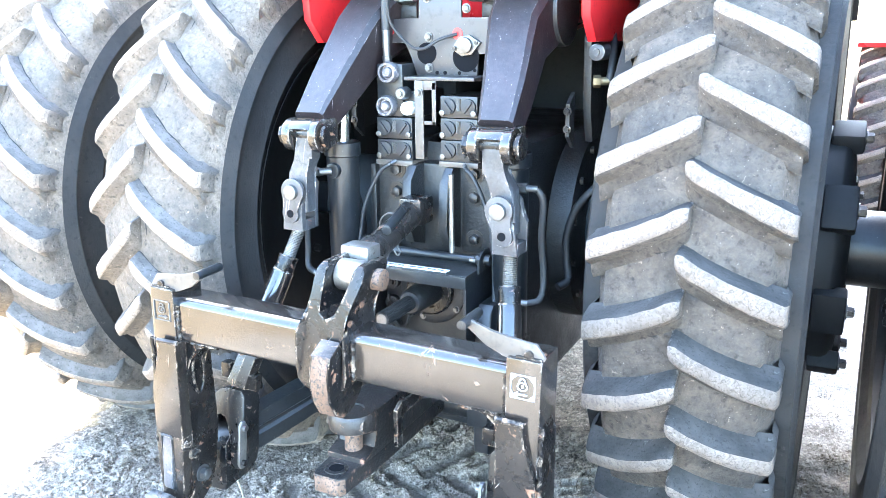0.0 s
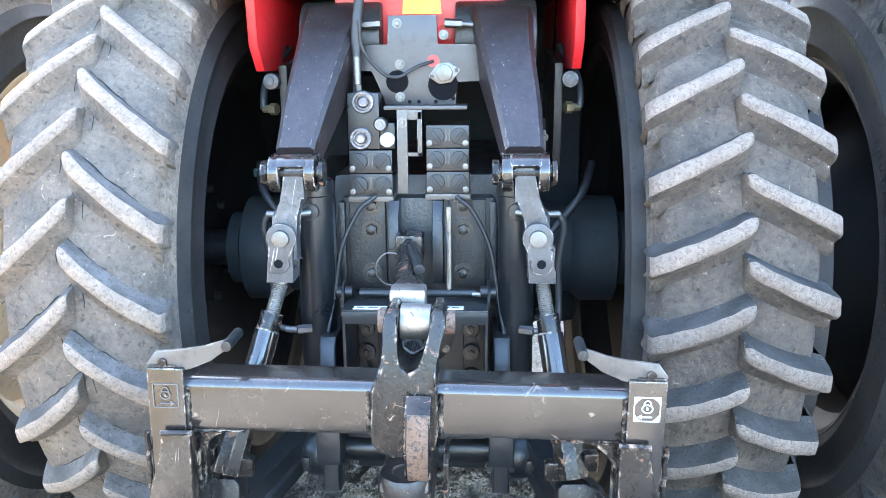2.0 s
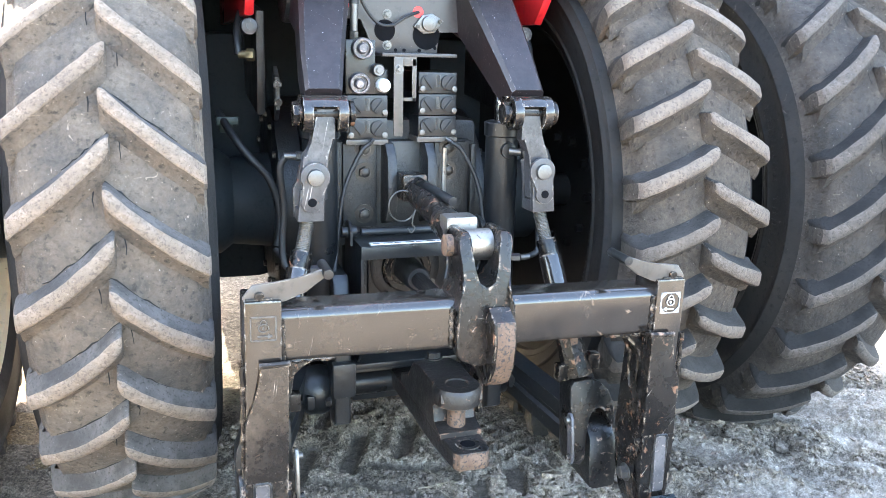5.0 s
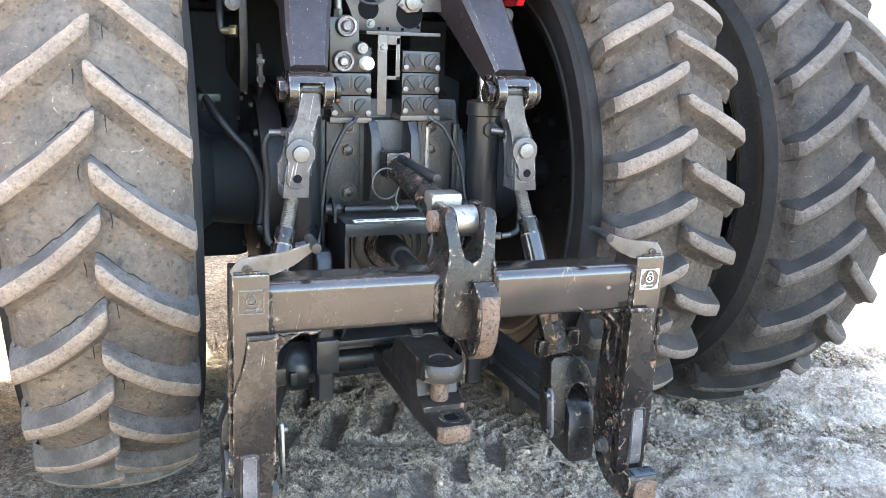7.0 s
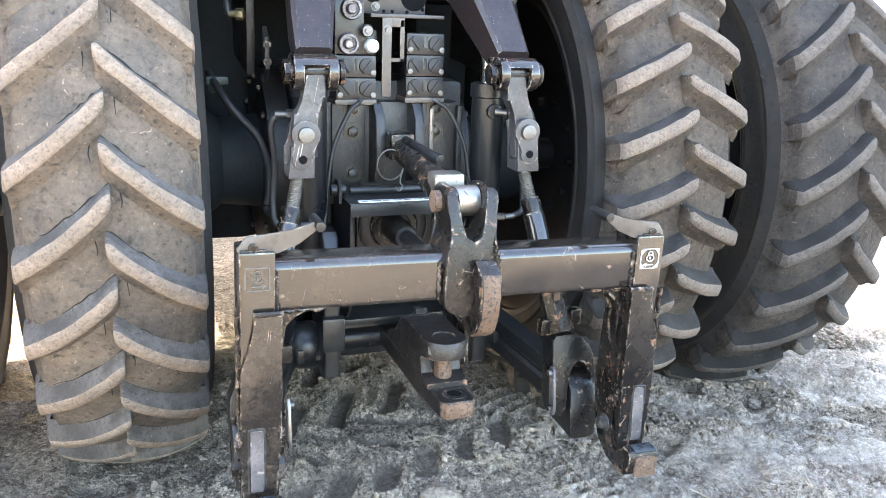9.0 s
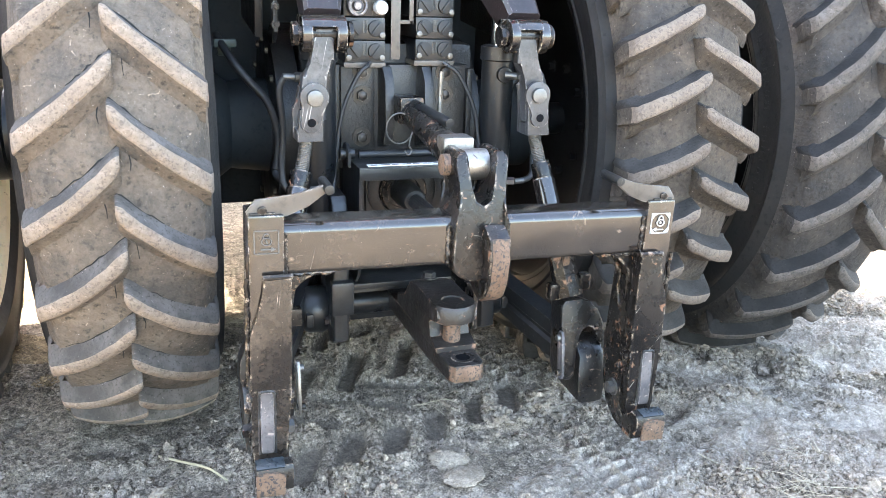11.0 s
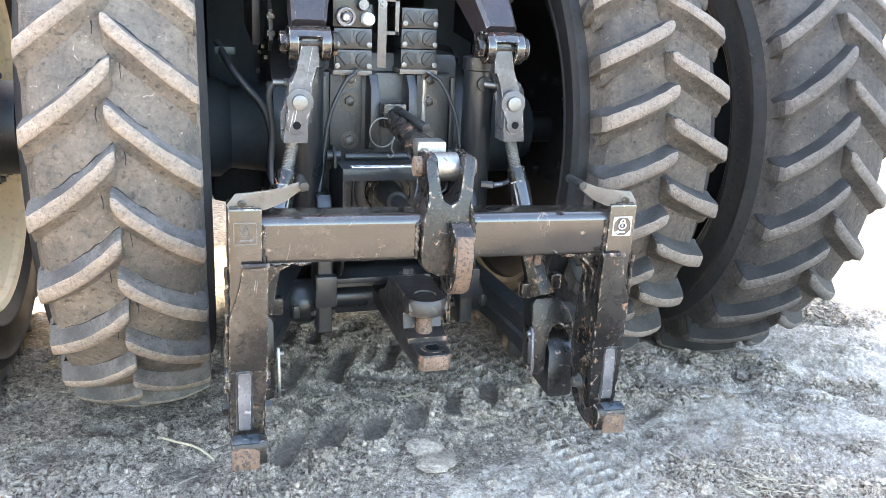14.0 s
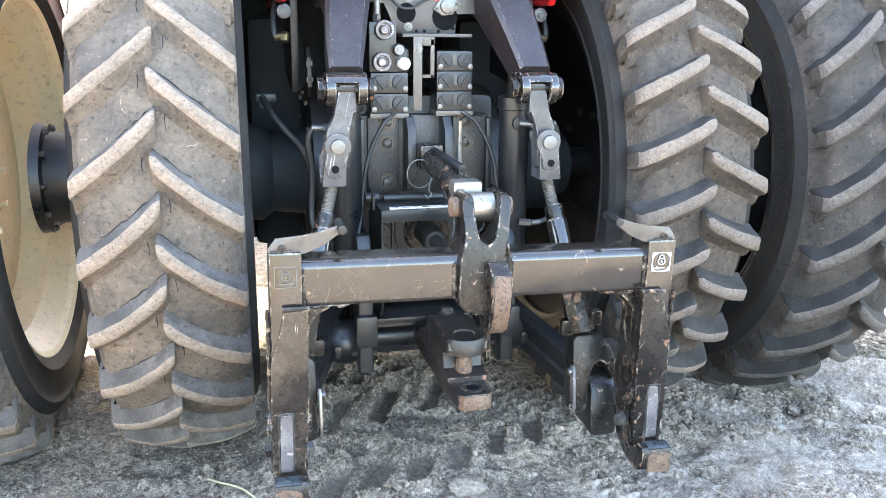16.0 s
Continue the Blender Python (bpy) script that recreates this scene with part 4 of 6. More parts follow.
# ---- axle, housing and what hangs on it ----
def build_axle():
    for s in (-1, 1):
        bm = bmesh.new()
        prof = [(0.12, 0.22), (0.20, 0.22), (0.24, 0.17), (0.46, 0.145), (0.50, 0.175), (0.60, 0.175), (0.62, 0.12), (0.66, 0.12)]
        lathe(bm, prof, (0, AXLE.y, AXLE.z), (s, 0, 0), seg=32)
        axle = part("axle_trumpet", bm, M["dull_black"], tractor, "black axle trumpet housing")
        for k in range(14):
            a = 2 * math.pi * (k + 0.5) / 14
            b = bmesh.new()
            bolt(b, (s * 0.33, AXLE.y + 0.285 * math.cos(a), AXLE.z + 0.285 * math.sin(a)), (s, 0, 0), 0.012, 0.012, 0.005)
            part("flange_bolt", b, M["bolt"], axle)
        bm = bmesh.new()
        lathe(bm, [(0.26, 0.20), (0.26, 0.31), (0.33, 0.31), (0.335, 0.30), (0.335, 0.14)], (0, AXLE.y, AXLE.z), (s, 0, 0), seg=48)
        part("trumpet_flange", bm, M["cast"], axle)
        bm = bmesh.new()
        rod(bm, (s * 0.60, AXLE.y, AXLE.z), (s * 1.26, AXLE.y, AXLE.z), 0.06, seg=24)
        part("axle_shaft", bm, M["black_paint"], axle)
        bm = bmesh.new()
        prof = [(0.84, 0.13), (1.12, 0.13), (1.125, 0.155), (1.20, 0.155), (1.205, 0.185), (1.235, 0.19), (1.24, 0.17)]
        if s > 0:
            prof = [(1.06, 0.11), (1.19, 0.11), (1.195, 0.155), (1.205, 0.185), (1.235, 0.19), (1.24, 0.17)]
        lathe(bm, prof, (0, AXLE.y, AXLE.z), (s, 0, 0), seg=36)
        spacer = part("dual_spacer", bm, M["black_paint"], axle, "black dual wheel hub spacer")
        for k in range(10):
            a = 2 * math.pi * k / 10
            bm = bmesh.new()
            bolt(bm, (s * 1.205, AXLE.y + 0.172 * math.cos(a), AXLE.z + 0.172 * math.sin(a)), (-s, 0, 0), 0.011, 0.014)
            part("spacer_bolt", bm, M["cast"], axle)
    # broad drum and clamp blocks of the inner wheel's hub
    bm = bmesh.new()
    lathe(bm, [(0.90, 0.345), (1.035, 0.345), (1.050, 0.335), (1.062, 0.300), (1.070, 0.240), (1.075, 0.12)], (0, AXLE.y, AXLE.z), (1, 0, 0), seg=44)
    drum = part("hub_drum", bm, M["dark_rim"], tractor, "broad black wheel hub drum with clamp blocks")
    for k in range(8):
        a = 2 * math.pi * (k + 0.35) / 8
        bm = bmesh.new()
        box(bm, (1.00, -0.060, 0.315), (1.082, 0.060, 0.368), 0.010, m=Matrix.Translation((0, AXLE.y, AXLE.z)) @ Matrix.Rotation(a, 4, "X"))
        part("clamp_block", bm, M["dark_rim"], drum)
        bm = bmesh.new()
        bolt(bm, Vector((0, AXLE.y, AXLE.z)) + Matrix.Rotation(a, 3, "X") @ Vector((1.082, 0, 0.340)), (1, 0, 0), 0.015, 0.016)
        part("clamp_bolt", bm, M["bolt"], drum)
    bm = bmesh.new()
    box(bm, (-0.24, -0.40, 0.36), (0.24, 0.75, 1.16), 0.03)
    part("transmission_housing", bm, M["cast"], tractor, "dark dusty cast housing")
    bm = bmesh.new()
    box(bm, (-0.20, 0.74, 0.42), (0.20, 3.1, 0.95), 0.03)
    part("engine_frame", bm, M["cast"], tractor, "dark cast engine frame")


build_axle()


def build_rear_face():
    bm = bmesh.new()
    box(bm, (-0.205, -0.455, 0.80), (0.205, -0.39, 1.10), 0.008)
    part("rear_casting", bm, M["cast"], tractor, "dark cast rear face")
    for s in (-1, 1):
        bm = bmesh.new()
        box(bm, (s * 0.085, -0.470, 0.855), (s * 0.185, -0.44, 1.097), 0.006)
        part("bolted_flange", bm, M["cast"], tractor)
        bm = bmesh.new()
        box(bm, (s * 0.195, -0.475, 0.80), (s * 0.213, -0.42, 1.09), 0.005)
        part("edge_rib", bm, M["cast"], tractor)
        bm = bmesh.new()
        prism(bm, [(-0.45, 0.86), (-0.52, 0.88), (-0.545, 0.93), (-0.535, 1.06), (-0.50, 1.098), (-0.45, 1.10)], "x", s * 0.058 - 0.014, s * 0.058 + 0.014, 0.005)
        part("bracket_web", bm, M["cast"], tractor)
    for s in (-1, 1):
        for z in (1.080, 1.015, 0.895):
            b = bmesh.new()
            bolt(b, (s * 0.124, -0.470, z), (0, -1, 0), 0.0175, 0.015, 0.010)
            part("flange_bolt", b, M["bolt"], tractor)
    # lower gearbox cover with scalloped bolt bosses
    bm = bmesh.new()
    box(bm, (-0.175, -0.470, 0.50), (0.19, -0.40, 0.80), 0.006)
    box(bm, (-0.115, -0.482, 0.565), (0.125, -0.46, 0.79), 0.010)
    for x in (-0.15, -0.075, 0.0, 0.075, 0.15):
        rod(bm, (x, -0.46, 0.528), (x, -0.488, 0.528), 0.027, seg=20, bevel=0.004)
    for s in (-1, 1):
        for z in (0.60, 0.67, 0.74):
            rod(bm, (s * 0.145, -0.46, z), (s * 0.145, -0.488, z), 0.024, seg=20, bevel=0.004)
    part("gearbox_cover", bm, M["cast"], tractor, "dark gearbox cover with bolt bosses")
    spots = [(x, 0.528) for x in (-0.15, -0.075, 0.0, 0.075, 0.15)] + [(s * 0.145, z) for s in (-1, 1) for z in (0.60, 0.67, 0.74)]
    for x, z in spots:
        b = bmesh.new()
        bolt(b, (x, -0.488, z), (0, -1, 0), 0.012, 0.009, 0.005)
        part("cover_bolt", b, M["bolt"], tractor)


build_rear_face()


def build_pto():
    bm = bmesh.new()
    c = (-0.005, -0.478, 0.735)
    lathe(bm, [(0.0, 0.105), (0.012, 0.105), (0.016, 0.098), (0.018, 0.080)], c, (0, -1, 0), seg=40)
    part("output_flange", bm, M["cast"], tractor)
    bm = bmesh.new()
    lathe(bm, [(0.016, 0.074), (0.034, 0.072), (0.038, 0.066), (0.036, 0.050), (0.024, 0.048)], c, (0, -1, 0), seg=40)
    part("seal_ring", bm, M["hitch_worn"], tractor, "brownish worn seal ring")
    bm = bmesh.new()
    lathe(bm, [(0.02, 0.040), (0.10, 0.038), (0.14, 0.036), (0.15, 0.030)], c, (0, -1, 0), seg=28)
    shaft = part("output_shaft", bm, M["cast"], tractor, "splined steel shaft with a worn end")
    bm = bmesh.new()
    n = 20
    ring = []
    for i in range(n * 4):
        r = 0.0215 if i % 4 in (0, 1) else 0.0178
        a = 2 * math.pi * i / (n * 4)
        ring.append((c[0] + r * math.cos(a), c[2] + r * math.sin(a)))
    prism(bm, ring, "y", c[1] - 0.30, c[1] - 0.14, 0.0)
    rod(bm, (c[0], c[1] - 0.29, c[2]), (c[0], c[1] - 0.302, c[2]), 0.0165, 0.0150, seg=24, mat=1)
    part("splined_end", bm, [M["cast"], M["bare"]], shaft)
    for x, z in ((0.055, 0.075), (-0.075, 0.045), (0.08, -0.05), (-0.03, -0.085)):
        b = bmesh.new()
        bolt(b, (c[0] + x, c[1] - 0.014, c[2] + z), (0, -1, 0), 0.008, 0.006, 0.003)
        part("flange_screw", b, M["zinc"], tractor)
    b = bmesh.new()
    rod(b, (-0.062, -0.48, 0.660), (-0.066, -0.515, 0.656), 0.010, seg=6)
    rod(b, (-0.066, -0.515, 0.656), (-0.068, -0.525, 0.655), 0.006, seg=10)
    part("sensor", b, M["zinc"], tractor, "bright hexagonal sensor plug")
    b = bmesh.new()
    hose(b, [(-0.068, -0.522, 0.654), (-0.075, -0.525, 0.625), (-0.11, -0.505, 0.610), (-0.145, -0.495, 0.635), (-0.155, -0.49, 0.70)], 0.004, 8)
    part("sensor_wire", b, M["hose"], tractor)


build_pto()


def build_guard():
    bm = bmesh.new()
    box(bm, (-0.178, -0.672, 0.838), (0.190, -0.50, 0.848), 0.003)
    box(bm, (-0.178, -0.676, 0.812), (0.190, -0.668, 0.846), 0.003)
    for s, x in ((-1, -0.178), (1, 0.182)):
        prism(bm, [(-0.672, 0.845), (-0.672, 0.60), (-0.655, 0.535), (-0.62, 0.505), (-0.50, 0.50), (-0.46, 0.54), (-0.46, 0.845)], "x", x, x + 0.008, 0.002)
        rod(bm, (x - 0.012 * s, -0.56, 0.865), (x + 0.03 * s, -0.56, 0.865), 0.016, seg=16, bevel=0.003)
        prism(bm, [(-0.60, 0.835), (-0.60, 0.875), (-0.575, 0.895), (-0.545, 0.895), (-0.48, 0.845)], "x", x + 0.010 * s - 0.004, x + 0.010 * s + 0.004, 0.002)
    rod(bm, (-0.15, -0.545, 0.858), (0.16, -0.545, 0.858), 0.012, seg=14)
    guard = part("shaft_guard", bm, M["black_paint"], tractor, "folding black steel guard over the shaft")
    bm = bmesh.new()
    box(bm, (-0.150, -0.664, 0.8485), (0.128, -0.640, 0.8505), 0.0, 0)
    for n in range(9):
        x = -0.142 + n * 0.030
        box(bm, (x, -0.657, 0.8507), (x + 0.018 + 0.006 * (n % 2), -0.651, 0.8512), 0.0, 1)
    part("warning_strip", bm, [M["white"], M["ink"]], guard, "long white label strip with small dark writing")
    # ledge and lower cross tube
    bm = bmesh.new()
    box(bm, (-0.185, -0.60, 0.470), (0.20, -0.43, 0.488), 0.004)
    box(bm, (-0.175, -0.52, 0.34), (0.185, -0.44, 0.47), 0.010)
    part("lower_ledge", bm, M["black_paint"], tractor)
    bm = bmesh.new()
    rod(bm, (-0.26, -0.50, 0.395), (0.26, -0.50, 0.395), 0.040, seg=24)
    part("cross_tube", bm, M["black_paint"], tractor)
    for s in (-1, 1):
        bm = bmesh.new()
        x = s * 0.225
        prism(bm, [(-0.62, 0.76), (-0.64, 0.74), (-0.655, 0.55), (-0.655, 0.34), (-0.63, 0.325), (-0.57, 0.325), (-0.55, 0.36), (-0.53, 0.56), (-0.44, 0.70), (-0.44, 0.76)], "x", x - 0.022, x + 0.022, 0.006)
        plate = part("sway_block_bracket", bm, M["black_paint"], tractor, "tall black side bracket")
        bm = bmesh.new()
        box(bm, (x - 0.032, -0.680, 0.425), (x + 0.032, -0.645, 0.525), 0.008)
        part("sway_block", bm, M["black_paint"], plate)
        for yy, zz in ((-0.60, 0.58), (-0.59, 0.38)):
            for e in (-1, 1):
                b = bmesh.new()
                bolt(b, (x + e * 0.022, yy, zz), (e, 0, 0), 0.014, 0.012)
                part("bracket_bolt", b, M["bolt"], plate)


build_guard()


def build_drawbar():
    bm = bmesh.new()
    prism(bm, [(-0.050, 0.2), (-0.055, -0.45), (-0.050, -0.93), (-0.042, -1.055), (-0.030, -1.072), (0.038, -1.072), (0.050, -1.055), (0.055, -0.93), (0.055, -0.45), (0.050, 0.2)], "z", 0.385, 0.432, 0.006)
    bar = part("drawbar", bm, M["draw_steel"], tractor, "heavy rust-scuffed drawbar with a pin hole")
    bm = bmesh.new()
    lathe(bm, [(0.0, 0.030), (0.004, 0.030), (0.004, 0.019), (0.0005, 0.019)], (0.005, -1.028, 0.4305), (0, 0, 1), seg=28)
    part("hole_collar", bm, M["cast_worn"], bar)
    bm = bmesh.new()
    prism(bm, [(-0.041, -1.057), (-0.0295, -1.0735), (0.0375, -1.0735), (0.049, -1.057), (0.049, -1.040), (-0.041, -1.040)], "z", 0.388, 0.4285, 0.001)
    part("worn_tip", bm, M["rusty"], bar, "front end rubbed to brown rust")
    # pin hole not bored: a thin disc coloured like its shaded inside
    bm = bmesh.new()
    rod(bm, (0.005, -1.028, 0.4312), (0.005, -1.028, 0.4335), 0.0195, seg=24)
    part("pin_hole_disc", bm, M["hole"], bar)
    bm = bmesh.new()
    prism(bm, [(-0.62, 0.43), (-0.985, 0.43), (-0.985, 0.445), (-0.93, 0.452), (-0.915, 0.50), (-0.975, 0.51), (-0.985, 0.525), (-0.98, 0.545), (-0.95, 0.552), (-0.80, 0.552), (-0.74, 0.54), (-0.70, 0.48), (-0.62, 0.46)],
          "x", -0.052, 0.058, 0.006)
    lathe(bm, [(0.0, 0.050), (0.006, 0.060), (0.040, 0.062), (0.050, 0.056), (0.052, 0.030), (0.030, 0.028)], (0.003, -0.945, 0.505), (0, 0, 1), seg=32)
    part("hammer_strap", bm, M["draw_steel"], bar, "cast clevis strap bolted on the drawbar")
    bm = bmesh.new()
    prism(bm, [(-0.70, 0.55), (-0.86, 0.555), (-0.885, 0.54), (-0.885, 0.44), (-0.86, 0.43), (-0.855, 0.52), (-0.70, 0.52)], "x", 0.085, 0.097, 0.003)
    part("chain_loop", bm, M["hitch_worn"], bar)
    bm = bmesh.new()
    rod(bm, (0.003, -0.945, 0.430), (0.003, -0.945, 0.507), 0.024, 0.022, seg=20)
    part("drawbar_pin", bm, M["rusty"], bar, "rusty drawbar pin")
    for y in (-0.66, -0.76):
        bm = bmesh.new()
        bolt(bm, (0.0, y, 0.552 if y < -0.7 else 0.47), (0, 0, 1), 0.018, 0.014)
        part("strap_bolt", bm, M["cast"], bar)


build_drawbar()


# ---- quick hitch ----
HX, HY = 0.016, -1.075                    # centre line and the posts' rear faces
hitch = tagged(empty("quick_hitch", (HX, HY, 0.006)), "black steel quick hitch frame with scuffed rusty hooks", "hitch")


def hpart(name, bm, mats, label="", parent=None):
    return part(name, bm, mats, hitch if parent is None else parent, label)


def build_hitch():
    bm = bmesh.new()
    lo, hi, r = (0.012, 0.688), (0.118, 0.806), 0.024
    ring = []
    for cy, cz, start in ((hi[0] - r, hi[1] - r, 0), (lo[0] + r, hi[1] - r, 90), (lo[0] + r * 0.5, lo[1] + r * 0.5, 180), (hi[0] - r * 0.5, lo[1] + r * 0.5, 270)):
        q = r if start < 180 else r * 0.5
        ring += [(cy + q * math.cos(radians(start + 15 * k)), cz + q * math.sin(radians(start + 15 * k))) for k in range(7)]
    prism(bm, ring, "x", -0.455, 0.455, 0.0)
    hpart("crossbar", bm, M["hitch_paint"], "square black tube with scratched paint")
    for s in (-1, 1):
        bm = bmesh.new()
        x0, x1 = sorted((s * 0.452, s * 0.530))
        box(bm, (x0, 0.0, 0.30), (x1, 0.105, 0.830), 0.006)
        post = hpart("post", bm, M["hitch_paint"], "upright black square tube")
        # gusset in the inner corner
        bm = bmesh.new()
        xi = s * 0.452
        arc = [(xi - s * 0.10 * (1 - math.sin(a)), 0.69 - 0.11 * (1 - math.cos(a))) for a in (math.pi / 2 * k / 6 for k in range(7))]
        prism(bm, [(xi, 0.692), (xi - s * 0.12, 0.692)] + arc + [(xi, 0.56)], "y", 0.028, 0.09, 0.004)
        part("gusset", bm, M["hitch_worn"], post, "curved welded corner with flaking rust")
        # heavy hook casting: the J behind, a slotted face plate in front
        bm = bmesh.new()
        xa, xb = sorted((s * 0.446, s * 0.530))
        prism(bm, [(0.016, 0.690), (0.08, 0.695), (0.115, 0.64), (0.122, 0.40), (0.110, 0.30), (0.080, 0.235), (0.035, 0.202), (-0.03, 0.190), (-0.065, 0.193), (-0.082, 0.206), (-0.087, 0.252),
                   (-0.078, 0.267), (-0.050, 0.270), (-0.040, 0.258), (-0.028, 0.240), (-0.005, 0.234), (0.010, 0.242), (0.016, 0.262)],
              "x", xa, xb, 0.007)
        hook = hpart("hook", bm, M["hitch_worn"], "heavy hook casting with worn paint and rust")
        # slotted face plate: one plate about a rounded window
        xm = s * 0.4975
        win_w, win_lo, win_hi, rr = 0.0175, 0.268, 0.424, 0.008
        hole = []
        for cu, cv, start in ((1, 1, 0), (-1, 1, 90), (-1, -1, 180), (1, -1, 270)):
            cx, cz = cu * (win_w - rr), (win_hi - rr if cv > 0 else win_lo + rr)
            hole += [(cx + rr * math.cos(radians(start + 30 * k)), cz + rr * math.sin(radians(start + 30 * k))) for k in range(4)]
        edge = [(-0.058, 0.692), (0.003, 0.692), (0.0045, 0.650), (0.012, 0.620), (0.026, 0.590), (0.034, 0.560), (0.036, 0.424), (0.033, 0.268), (0.031, 0.240), (-0.040, 0.240), (-0.045, 0.268), (-0.056, 0.424)]
        bm = bmesh.new()
        top_z, low_z = 0.424, 0.268
        prism(bm, [(xm + s * u, v) for u, v in edge if v >= top_z], "y", -0.018, 0.018, 0.003)
        for u0, u1, e0, e1 in ((-0.056, -win_w, -0.045, -win_w), (win_w, 0.036, win_w, 0.033)):
            prism(bm, [(xm + s * u0, top_z), (xm + s * u1, top_z), (xm + s * e1, low_z), (xm + s * e0, low_z)], "y", -0.018, 0.018, 0.0)
        prism(bm, [(xm + s * u, v) for u, v in ((-0.045, low_z), (0.033, low_z), (0.031, 0.238), (-0.040, 0.238))], "y", -0.018, 0.018, 0.003)
        for cu, cv in ((1, 1), (-1, 1), (1, -1), (-1, -1)):
            cz = top_z - 0.0045 if cv > 0 else low_z + 0.0045
            box(bm, (xm + cu * (win_w - 0.0045) - 0.0045, -0.0176, cz - 0.0045), (xm + cu * (win_w - 0.0045) + 0.0045, 0.016, cz + 0.0045), 0.0025)
        part("face_plate", bm, M["hitch_face" if s < 0 else "hitch_worn"], hook, "brown-grey scuffed face plate with a slot" if s < 0 else "black scuffed face plate with a slot")
        bm = bmesh.new()
        ring = [(xm + u, -0.0185, v) for u, v in hole]
        hose(bm, ring + ring[:1], 0.0032, 6, 2)
        part("slot_rim", bm, M["black_paint"], hook)
        bm = bmesh.new()
        hose(bm, [(xm - s * 0.060, -0.012, 0.694), (xm - s * 0.030, -0.016, 0.695), (xm + s * 0.004, -0.016, 0.694)], 0.006, 8, 6)
        part("weld_bead", bm, M["hitch_worn"], hook)
        # hook nose: dark greasy top, bare rusty front
        bm = bmesh.new()
        prism(bm, [(xm - 0.034, 0.198), (xm + 0.030, 0.196), (xm + 0.032, 0.246), (xm + 0.014, 0.255), (xm - 0.010, 0.257), (xm - 0.034, 0.252)], "y", -0.0895, -0.0820, 0.0015)
        part("worn_nose", bm, M["rusty"], hook, "hook nose rubbed to bare rusty steel")
        bm = bmesh.new()
        prism(bm, [(-0.083, 0.266), (-0.077, 0.270), (-0.050, 0.2725), (-0.044, 0.266), (-0.052, 0.262), (-0.080, 0.260)], "x", xm - 0.033, xm + 0.031, 0.001)
        part("nose_top", bm, M["greasy"], hook, "dark greasy top of the hook nose")
        bm = bmesh.new()
        prism(bm, [(-0.018, 0.420), (0.004, 0.420), (0.004, 0.280), (-0.026, 0.271), (-0.029, 0.280), (-0.022, 0.36)], "x", xm - 0.0152, xm + 0.0152, 0.005)
        part("latch", bm, M["scuffed"], hook, "bare scratched steel latch tongue")
        for z, y, r, hh in ((0.292, 0.048, 0.018, 0.015), (0.365, 0.022, 0.014, 0.010), (0.405, -0.004, 0.011, 0.008)):
            for xe, way in ((xa, -1), (xb, 1)):
                bm = bmesh.new()
                bolt(bm, (xe, y, z), (way, 0, 0), r, hh)
                part("hook_bolt", bm, M["zinc" if hh > 0.012 and way * s < 0 else "hitch_worn"], hook)
        # long oval rib on the inner cheek, and weld bead along the front edge
        bm = bmesh.new()
        xi2 = s * 0.4455
        oval = [(xi2, 0.062 + 0.020 * math.cos(a), 0.590 + 0.062 * math.sin(a)) for a in (2 * math.pi * k / 20 for k in range(21))]
        hose(bm, oval, 0.0045, 8, 2)
        part("cast_rib", bm, M["hitch_worn"], hook)
        bm = bmesh.new()
        hose(bm, [(s * (0.535 + 0.0015 * math.sin(k * 2.1)), -0.001 + 0.001 * math.sin(k * 3.7), 0.690 - 0.017 * k) for k in range(16)], 0.0055, 7, 2)
        part("weld_bead", bm, M["hitch_worn"], hook)
        # decal
        bm = bmesh.new()
        xd0, xd1 = sorted((s * 0.464, s * 0.518))
        xc, pale, deep = (xd0 + xd1) / 2, 0, -0.0024
        for a, b2, c, d in ((0, 1, 0.744, 0.7462), (0, 1, 0.795, 0.7972), (0, 0.04, 0.744, 0.797), (0.96, 1, 0.744, 0.797)):      # thin white border
            box(bm, (xd0 + a * 0.054, deep, c), (xd0 + b2 * 0.054, 0.001, d), 0.0, 0)
        if s > 0:                                     # white corners round a dark disc
            for u, v in ((-1, -1), (1, -1), (-1, 1), (1, 1)):
                prism(bm, [(xc + u * 0.026, 0.7705 + v * 0.0255), (xc + u * 0.010, 0.7705 + v * 0.0255), (xc + u * 0.019, 0.7705 + v * 0.018), (xc + u * 0.026, 0.7705 + v * 0.009)], "y", deep, 0.001, 0.0, 0)
        f0, f1 = -0.0040, -0.0008
        hose(bm, [(xc + 0.0105 * math.cos(a), f0 + 0.001, 0.7725 + 0.0085 * math.sin(a)) for a in (2 * math.pi * k / 16 for k in range(17))], 0.0016 if s > 0 else 0.0011, 6, 2)
        hose(bm, [(xc + 0.0070 * math.cos(a), f0 + 0.001, 0.7800 + 0.0100 * math.sin(a)) for a in (math.pi * k / 8 for k in range(9))], 0.0015 if s > 0 else 0.0010, 6, 2)
        box(bm, (xc - 0.0016, f0, 0.7695), (xc + 0.0016, f1, 0.7755), 0.0, pale)
        box(bm, (xc - 0.012, f0, 0.7535), (xc + 0.010, f1, 0.7560), 0.0, pale)
        prism(bm, [(xc - s * 0.010, 0.7495), (xc - s * 0.010, 0.7600), (xc - s * 0.019, 0.7548)], "y", f0, f1, 0.0, pale)
        part("lock_decal", bm, [M["decal_old" if s > 0 else "decal_faint"], M["ink"]], post, "small padlock symbol sticker")
        # latch lever on top
        bm = bmesh.new()
